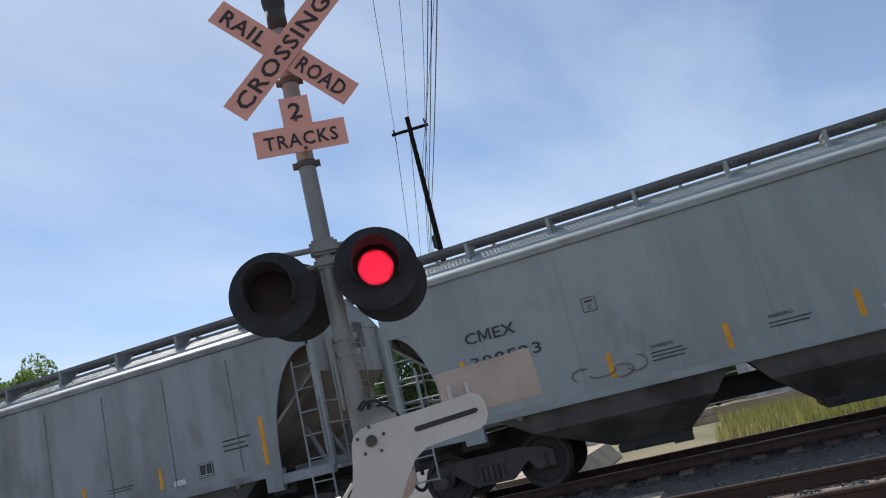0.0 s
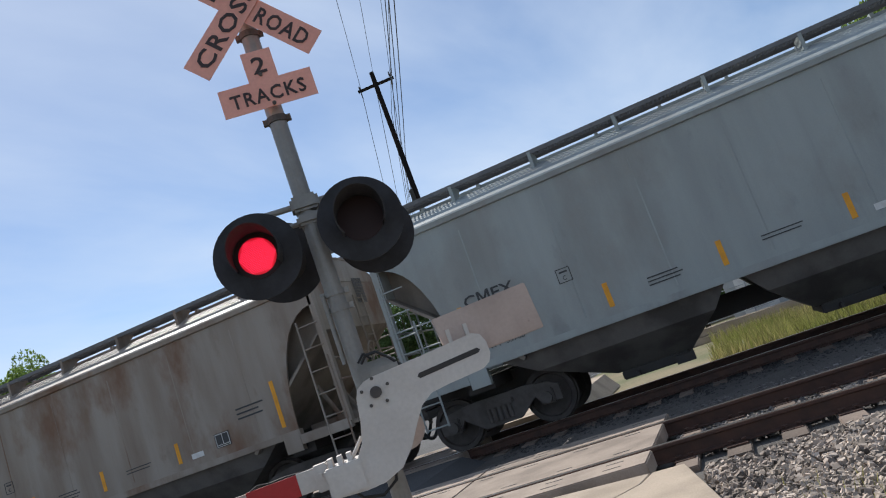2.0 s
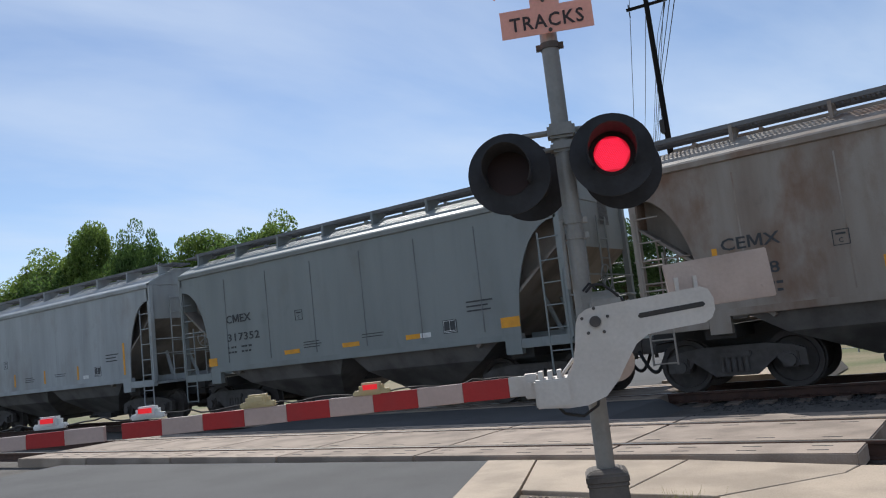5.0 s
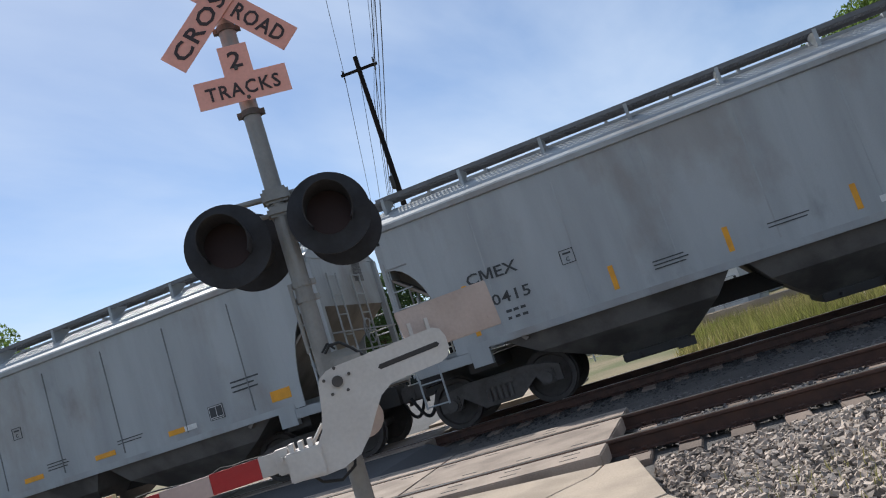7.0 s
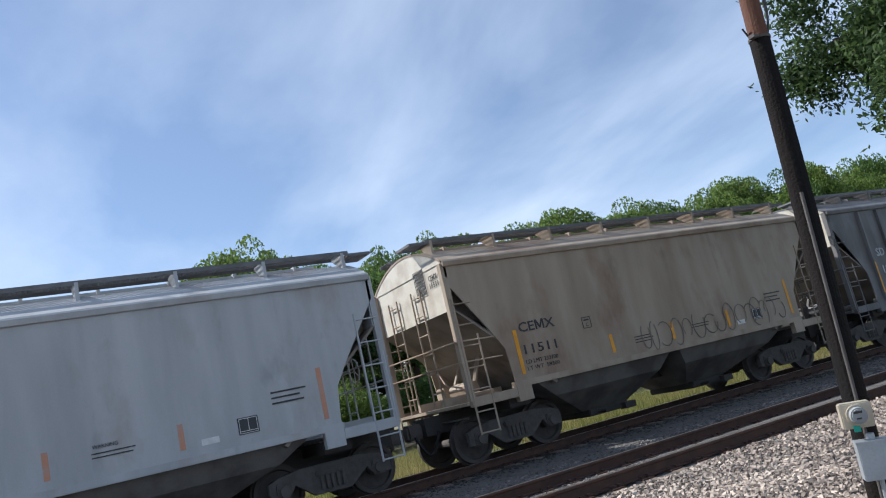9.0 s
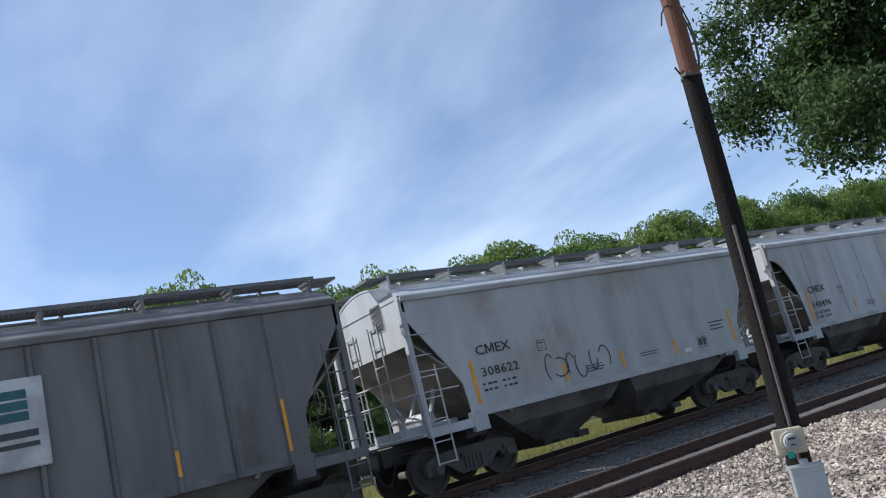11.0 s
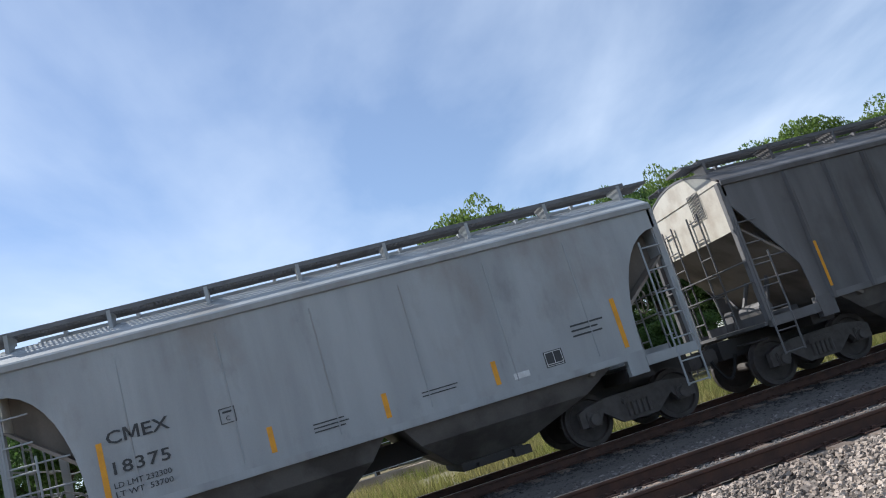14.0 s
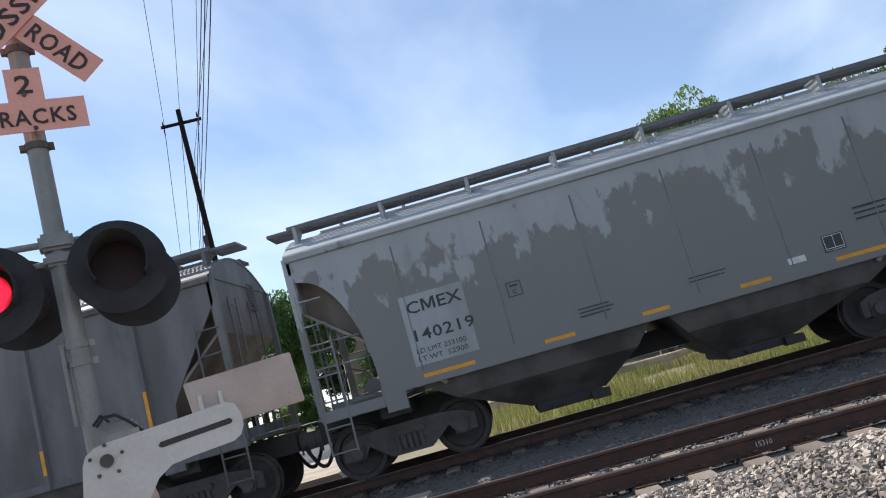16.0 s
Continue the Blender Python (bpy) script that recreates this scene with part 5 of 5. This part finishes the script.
box(bm, -0.14, 0.14, -0.07, 0.07, 0, 0.24, 0.012)
meter = part("meter_socket", bm, METER_PAINT, pole, "tan electric meter socket")
meter.matrix_basis = pose(-0.23, -0.12, 0.38, 0, 0, -46) @ Matrix.Scale(0.82, 4)
bm = tube(nb(), (0, -0.07, 0.125), (0, -0.10, 0.125), 0.098, 24)
part("ring", bm, METER_PAINT, meter)
bm = tube(nb(), (0, -0.10, 0.125), (0, -0.18, 0.125), 0.082, 24, 0.072)
bmesh.ops.bevel(bm, geom=[e for e in bm.edges if e.is_manifold and abs(e.calc_face_angle(0)) > 0.8], offset=0.012, segments=2, affect="EDGES")
dial = part("meter_glass", bm, CLEAR, meter, "round glass meter dome")
for x0, x1, z0, z1 in ((-0.045, 0.03, 0.15, 0.172), (-0.03, 0.015, 0.095, 0.11)):
    bm = nb()
    box(bm, x0, x1, -0.186, -0.181, z0, z1)
    part("dial_face", bm, UNDER, dial)
bm = nb()
box(bm, -0.06, 0.0, -0.085, -0.08, -0.03, 0.03)
part("tag", bm, GREEN_TAG, meter, "green seal tag")
bm = nb()
box(bm, -0.15, 0.15, -0.09, 0.08, 0, 0.36, 0.01)
box(bm, -0.157, 0.157, -0.097, 0.085, 0.345, 0.365, 0.004)
cut = part("breaker_box", bm, BOX_GREY, pole, "grey steel breaker box under the meter")
cut.matrix_basis = pose(-0.18, -0.16, -0.02, 0, 0, -46) @ Matrix.Scale(0.82, 4)
bm = nb()
tube(bm, (0, 0, 0.36), (0, 0, 0.42), 0.04, 10)
tube(bm, (0, 0, -0.55), (0, 0, 0.0), 0.022, 10)
part("nipple", bm, BOX_GREY, cut)

# ---- far power pole and wires ----
far_pole = thing("power_pole", "tall wooden power pole with one crossarm beyond the tracks", "utility pole", at=pose(-13.62, 34.6, 0, 0, -0.75, 0))
part("pole", tube(nb(), (0, 0, -0.45), (0, 0, 20.0), 0.20, 14, 0.14), POLE_WOOD, far_pole)
bm = nb()
box(bm, -1.15, 1.15, -0.07, 0.07, 19.1, 19.25)
part("crossarm", bm, POLE_WOOD, far_pole).matrix_basis = pose(0, 0, 0, 0, 0, 10)
for x in (-1.05, -0.0, 1.0):
    bm = tube(nb(), (x, 0.15 * x * 0, 19.25), (x, 0, 19.55), 0.06, 8, 0.04)
    tube(bm, (x, 0, 18.75), (x, 0, 19.1), 0.035, 8)
    part("insulator", bm, UNDER, far_pole)
bm = nb()
box(bm, -0.32, 0.0, -0.2, 0.2, 11.6, 12.4, 0.05)
part("transformer", bm, UNDER, far_pole)
SPANS = [(-1.25, 19.4, 2.2, 19.6), (-0.2, 19.9, 3.9, 20.0), (0.8, 19.4, 4.8, 19.6), (0.06, 16.4, 5.0, 17.0), (0.1, 15.6, 4.7, 16.0), (0.04, 14.6, 4.7, 15.2), (0.08, 17.2, 6.2, 17.6)]
for dx, z0, x1, z1 in SPANS:
    cu = nb()
    pts = []
    for i in range(25):
        t = i / 24
        pts.append((-13.6 + dx + (x1 + 13.6 - dx) * t, 34.6 - 46.0 * t, z0 + (z1 - z0) * t - 2.2 * t * (1 - t)))
    chain(cu, pts, 0.014 if z0 > 17 else 0.022, 5)
    chain(cu, [(-13.6 + dx, 34.6, z0), (-20.5 + dx, 52, z0 - 1.6), (-29 + dx, 74, z0 - 1.5)], 0.02, 5)
    tagged(part("overhead_wire", cu, WIRE, None), "thin dark overhead wire", "wire", "overhead wires")

# ---- trees ----
def crown_mesh(seed, clumps, per, leaf, wide=1.0, tall=1.0, squash=1.0):
    """Leaves in clumps over an uneven crown about 1 m in radius, its middle at z = 0."""
    rs = np.random.RandomState(seed)
    vs = []
    for c in range(clumps):
        d = rs.normal(size=3)
        d /= np.linalg.norm(d)
        if d[2] < -0.55:
            d[2] *= 0.4
        r = (0.45 + 0.5 * rs.rand() ** 0.6) * (1 + 0.28 * noise.noise((d[0] * 1.7 + seed, d[1] * 1.7, d[2] * 1.7)))
        mid = d * r * np.array([wide, wide, tall])
        size = 0.19 + 0.13 * rs.rand()
        q = rs.normal(size=(per, 3))
        q *= np.minimum(1, 1.35 / np.linalg.norm(q, axis=1, keepdims=True))
        p = q * size * np.array([0.62, 0.62, 0.46]) + mid
        a = rs.normal(size=(per, 3))
        a /= np.linalg.norm(a, axis=1, keepdims=True)
        b = np.cross(a, rs.normal(size=(per, 3)))
        b /= np.linalg.norm(b, axis=1, keepdims=True)
        s = leaf * (0.6 + 0.8 * rs.rand(per, 1))
        vs.append(np.stack([p - a * s, p + b * s * 0.5, p + a * s, p - b * s * 0.5], 1))
    v = np.concatenate(vs).reshape(-1, 3)
    me = bpy.data.meshes.new("crown")
    me.from_pydata(v.tolist(), [], np.arange(len(v)).reshape(-1, 4).tolist())
    return me


def trunk_mesh(seed):
    rnd = random.Random(seed)
    bm = nb()
    tube(bm, (0, 0, -1.75), (0.02, 0, -0.55), 0.085, 10, 0.06)
    for k in range(7):
        a = 6.2832 * k / 7 + rnd.uniform(-0.3, 0.3)
        q = (0.5 * math.cos(a), 0.5 * math.sin(a), rnd.uniform(-0.1, 0.45))
        tube(bm, (0.02, 0, -0.6 + 0.05 * k), q, 0.035, 7, 0.014)
        tube(bm, q, (q[0] * 1.5, q[1] * 1.4, q[2] + 0.2), 0.014, 6, 0.006)
    return mesh_of(bm)


CROWNS = [crown_mesh(s, 160, 190, 0.031, w, t) for s, w, t in ((1, 1.0, 0.95), (2, 1.1, 0.8), (3, 0.85, 1.15), (4, 1.15, 0.9))]
TRUNKS = [trunk_mesh(s) for s in range(4)]


def tree(x, y, top, radius, kind, foliage, label, group, sink=0.0, name="tree"):
    t = thing(name, label, "tree", group)
    s = radius
    tall = max((top + 0.42) / (2.9 * s), 0.35)
    t.matrix_basis = pose(x, y, top - 1.22 * s * tall, 0, 0, (kind * 77 + x * 13) % 360) @ Matrix.Diagonal((s, s, s * tall, 1))
    obj("trunk", TRUNKS[kind], BARK, t)
    obj("crown", CROWNS[kind], foliage, t)
    return t


rnd = random.Random(21)
for i, (x, y, top, r) in enumerate(((-160, 78, 30, 8), (-151, 79, 29, 7), (-143.5, 78, 32, 5), (-136, 80, 26, 6), (-127, 78, 30, 4.2), (-118, 79, 22, 5), (-108, 78, 24.4, 5.5), (-99, 79, 24.8, 5), (-91, 78, 24.8, 5), (-85, 79, 22.5, 4.5), (-77, 78, 18.5, 5.5), (-68, 77, 16, 6), (-57, 76, 14.5, 6), (-48, 76, 13, 6), (-132, 72, 19, 7), (-103, 72, 17, 6), (-114, 72, 17, 6))):
    tree(x, y, top * 1.045, r * 1.4, i % 4, (LEAF_LIGHT, LEAF, LEAF_LIGHT)[i % 3], "leafy green tree in the distance", "distant trees")
for i in range(38):
    x = 36 + i * 4.1
    top = np.interp(x, (36, 48, 54, 61, 75, 90, 96, 102, 122, 138, 190), (17.6, 18.0, 19.3, 20.1, 20.9, 21.6, 23.2, 23.7, 24.3, 25.3, 27)) + rnd.uniform(-0.5, 0.4)
    tree(x, 62 + rnd.uniform(-2, 2), top * 1.015, 5.4 + rnd.uniform(-0.5, 0.8), i % 4, (LEAF_LIGHT, LEAF, LEAF_LIGHT)[i % 3], "dense green tree in a wood beyond the tracks", "trees of the wood")
for i in range(16):
    tree(26 + i * 9, 50 + rnd.uniform(-2, 2), 11.5 + 0.35 * i + rnd.uniform(-1, 1), 5.0, (i + 1) % 4, (LEAF_DARK, LEAF)[i % 2], "dense green tree in a wood beyond the tracks", "trees of the wood")
for i, (x, y, top, r, f) in enumerate(((22.4, 62, 21.0, 5.4, LEAF_LIGHT), (26.4, 62, 20.2, 4.8, LEAF), (19.4, 62.5, 19.4, 4.8, LEAF_LIGHT), (37.0, 62, 19.6, 4.4, LEAF), (41.5, 62, 19.5, 4.4, LEAF_LIGHT), (24.6, 53, 15.2, 3.8, LEAF), (28.0, 54, 14.6, 4.2, LEAF_LIGHT), (15.0, 48, 13.2, 4.0, LEAF), (11, 44, 13.0, 3.2, LEAF_DARK), (1.8, 31, 8.6, 2.6, LEAF), (5.0, 32, 9.0, 2.8, LEAF_DARK), (8.6, 31, 9.6, 3.0, LEAF), (12.6, 31, 10.6, 3.2, LEAF), (16.8, 30, 9.6, 3.0, LEAF_DARK), (21, 31, 9.8, 3.2, LEAF), (26, 31, 10.2, 3.5, LEAF), (32, 32, 10.8, 3.8, LEAF_DARK), (-9.7, 33, 9.3, 2.5, LEAF), (-17, 52, 9.5, 3.0, LEAF), (-26, 56, 11, 4.0, LEAF_DARK), (-36, 60, 12, 4.4, LEAF))):
    tree(x, y, top, r, i % 4, f, "leafy green tree behind the tracks", "trees behind the tracks")
for i, (x, y, top, r) in enumerate(((-3.4, 26, 2.2, 1.5), (-1.2, 27, 2.0, 1.4), (0.2, 28, 1.8, 1.3), (3.4, 24, 2.8, 1.6), (6.5, 24, 3.0, 1.8), (10, 25, 3.2, 2.0), (14, 25, 3.4, 2.0), (18.5, 26, 3.2, 2.0), (24, 27, 3.6, 2.2), (30, 28, 3.6, 2.4), (8.4, 19.5, 1.3, 0.9), (20, 17, 1.2, 0.8), (-10, 30, 2.4, 1.6))):
    tree(x, y, top, r, (i + 2) % 4, (LEAF_LIGHT, LEAF)[i % 2], "low green bush behind the tracks", "bushes", name="bush")

for i in range(13):
    tree(-5 + 3.4 * i, 36.5 + (i % 3), 4.6 + 0.7 * (i % 4), 3.0, i % 4, (LEAF, LEAF_DARK)[i % 2], "dense green bush closing the view behind the tracks", "bushes", name="bush")
for i in range(9):
    tree(-48 + 5.6 * i, 76 + (i % 2), 6.5 + (i % 3), 4.6, i % 4, (LEAF, LEAF_DARK)[i % 2], "dense green bush in the distance", "distant bushes", name="bush")
for i in range(10):
    tree(-150 + 11.5 * i, 62, 7.5 + (i % 3), 7.0, i % 4, LEAF_DARK, "dense green bush in the distance", "distant bushes", name="bush")

# the near oak, its boughs hanging into view
oak = thing("oak_tree", "large oak with dark glossy leaves overhanging the gravel", "tree", at=pose(17.5, -3.6, -0.42))
bm = nb()
tube(bm, (0, 0, -0.05), (-0.1, 0, 3.4), 0.42, 16, 0.30)
rnd = random.Random(4)
TIPS = []
for k in range(26):
    a = 6.2832 * k / 26 + rnd.uniform(-0.2, 0.2)
    reach, h = rnd.uniform(2.0, 4.6), rnd.uniform(4.0, 9.2)
    mid = Vector((0.5 * reach * math.cos(a), 0.5 * reach * math.sin(a), 3.2 + 0.55 * (h - 3)))
    tip = Vector((reach * math.cos(a), reach * math.sin(a), h))
    tube(bm, (-0.1, 0, 3.0), mid, 0.13, 8, 0.07)
    tube(bm, mid, tip, 0.07, 7, 0.02)
    droop = tip + Vector((math.cos(a), math.sin(a), -1.0)) * rnd.uniform(0.5, 1.1)
    tube(bm, tip, droop, 0.02, 5, 0.006)
    TIPS += [tip, (mid + tip) / 2, droop, (tip + droop) / 2]
part("trunk", bm, BARK, oak, "grey-brown trunk and boughs")
rs = np.random.RandomState(6)
vs = []
for tip in TIPS:
    for c in range(7):
        mid = np.array(tip) + rs.uniform(-1, 1, size=3) * np.array([0.62, 0.62, 0.45])
        per = 240
        p = mid + rs.normal(size=(per, 3)) * np.array([0.24, 0.24, 0.17])
        a = rs.normal(size=(per, 3))
        a /= np.linalg.norm(a, axis=1, keepdims=True)
        b = np.cross(a, rs.normal(size=(per, 3)))
        b /= np.linalg.norm(b, axis=1, keepdims=True)
        s = 0.060 * (0.7 + 0.7 * rs.rand(per, 1))
        vs.append(np.stack([p - a * s, p + b * s * 0.42, p + a * s, p - b * s * 0.42], 1))
v = np.concatenate(vs).reshape(-1, 3)
me = bpy.data.meshes.new("crown")
me.from_pydata(v.tolist(), [], np.arange(len(v)).reshape(-1, 4).tolist())
obj("crown", me, LEAF_DARK, oak, "many small dark green leaves")

# ---- things beyond the tracks ----
shed = thing("signal_bungalow", "pale grey steel signal bungalow with a pitched lid", "equipment shed", at=pose(1.05, 21.5, -0.42, 0, 0, -14) @ Matrix.Diagonal((1.3, 1.0, 1.0, 1)))
bm = nb()
box(bm, -0.75, 0.75, -0.9, 0.9, 0, 2.75, 0.02)
body = part("body", bm, BOX_GREY, shed)
bm = nb()
prism(bm, [(-0.82, 2.75), (0.82, 2.75), (0.82, 2.80), (0, 3.08), (-0.82, 2.80)], "y", -0.97, 0.97)
part("roof", bm, BOX_GREY, shed)
bm = nb()
box(bm, -0.45, 0.45, -0.925, -0.90, 0.25, 2.45, 0.01)
d = part("door", bm, WHITE, shed)
bm = nb()
box(bm, 0.30, 0.36, -0.97, -0.925, 1.2, 1.4)
part("handle", bm, UNDER, d)

stack = thing("tie_stack", "low stack of pale concrete ties in the grass", "ties", at=pose(1.5, 19.2, -0.42, 0, 0, -9))
bm = nb()
box(bm, -4.2, 4.2, -0.13, 0.13, 0, 0.22, 0.02)
beam = mesh_of(bm)
for k, (y, z) in enumerate(((0, 0), (0.4, 0), (0.8, 0), (0.2, 0.23), (0.65, 0.23))):
    o = obj("beam", beam, CONCRETE, stack)
    o.location = (0.3 * (k % 3), y, z)

house = thing("house", "two-storey beige stucco house with a clay roof", "house", at=pose(-4.0, 42, -0.42, 0, 0, 12))
bm = nb()
box(bm, -5.5, 5.5, -4, 4, 0, 6.6)
part("wall", bm, HOUSE_WALL, house)
bm = nb()
prism(bm, [(-4.7, 6.4), (4.7, 6.4), (4.7, 6.6), (0, 9.3), (-4.7, 6.6)], "x", -6.1, 6.1)
part("roof", bm, ROOF_TILE, house, "orange clay tile roof")
bm = nb()
prism(bm, [(-5.8, 3.4), (-3.9, 4.1), (-3.9, 4.2), (-5.8, 3.55)], "x", -2.5, 3.5)
part("porch_roof", bm, ROOF_TILE, house)
for x in (-3.6, -0.4, 2.8):
    for z in (1.1, 4.3):
        bm = nb()
        box(bm, x, x + 1.2, -4.06, -4.0, z, z + 1.35)
        w = part("window", bm, WHITE, house)
        bm = nb()
        box(bm, x + 0.08, x + 0.56, -4.09, -4.055, z + 0.08, z + 1.27)
        box(bm, x + 0.64, x + 1.12, -4.09, -4.055, z + 0.08, z + 1.27)
        part("pane", bm, GLASS_DARK, w)

fence = thing("chain_link_fence", "grey wire fence between the tracks and the garden", "fence", at=pose(-3.0, 20.5, -0.42))
for k in range(9):
    part("post", tube(nb(), (k * 2.4 - 6, 0, 0), (k * 2.4 - 6, 0, 1.5), 0.03, 8), BOX_GREY, fence)
for z in (0.15, 0.55, 0.95, 1.42):
    part("rail", tube(nb(), (-6, 0, z), (13.2, 0, z), 0.012, 6), BOX_GREY, fence)


def parked_car(at, paint, label):
    c = thing("parked_car", label, "car", at=at)
    bm = nb()
    prism(bm, [(-2.2, 0.35), (2.2, 0.35), (2.25, 0.75), (1.3, 0.95), (-2.1, 1.0), (-2.25, 0.8)], "y", -0.88, 0.88)
    bmesh.ops.bevel(bm, geom=list(bm.edges), offset=0.06, segments=2, affect="EDGES")
    part("body", bm, paint, c)
    bm = nb()
    prism(bm, [(-1.9, 0.95), (1.1, 0.93), (0.4, 1.45), (-1.4, 1.48)], "y", -0.78, 0.78)
    bmesh.ops.bevel(bm, geom=list(bm.edges), offset=0.05, segments=2, affect="EDGES")
    part("cabin", bm, GLASS_DARK, c)
    bm = nb()
    box(bm, -1.35, 0.35, -0.74, 0.74, 1.44, 1.5, 0.02)
    part("roof", bm, paint, c)
    for x in (-1.4, 1.4):
        for y in (-0.85, 0.65):
            part("wheel", tube(nb(), (x, y, 0.33), (x, y + 0.2, 0.33), 0.33, 18), HOSE, c)
    return c


parked_car(pose(-24, 38, -0.42, 0, 0, 15), CAR_WHITE, "white car parked beyond the tracks")
parked_car(pose(-17.5, 36, -0.42, 0, 0, 40), BOX_GREY, "silver car parked beyond the tracks")


# ---- what moves ----
def motions():
    for car in CARS:
        start = car["start"]
        walk(car, [(t, pose(start - SPEED * t - SLOWING * (t - 8) ** 2, FAR_Y, 0)) for t in (0, 4, 8, 12, 16)])
    # wheels roll along with their cars
    steps = 480
    for axle, x in WHEELSETS:
        walk(axle, [(i / 30, pose(x, 0, 0.457, 0, -math.degrees((SPEED * i / 30 + SLOWING * (i / 30 - 8) ** 2) / 0.457) % 360, 0)) for i in range(steps + 1)])
    # the flashers light in turn: a diode unit comes up to its lens, or draws back into the housing
    for led, first in ((LED_LEFT, False), (LED_RIGHT, True), (LED_BACK[0], True), (LED_BACK[1], False)):
        x, y, z, turn = led["seat"]
        seat = pose(x, y, z, 0, 0, turn)
        lit, dark = seat @ pose(0, -0.007, 0), seat @ pose(0, 0.06, 0)
        rows, on = [(0, lit if first else dark)], first
        for t in FLASHES:
            late = 0.07 if t == 6.97 and not on else 0.0
            rows += [(t + late - 0.034, lit if on else dark), (t + late, dark if on else lit)]
            on = not on
        rows.append((16, lit if on else dark))
        walk(led, rows)


FLASHES = [0.45, 1.05, 1.65, 2.25, 2.85, 3.46, 4.05, 4.65, 5.25, 5.80, 6.36, 6.97, 7.57, 8.17, 8.77, 9.37, 9.97, 10.57, 11.17, 11.77, 12.37, 12.97, 13.57, 14.17, 14.78, 15.32, 15.85]
motions()
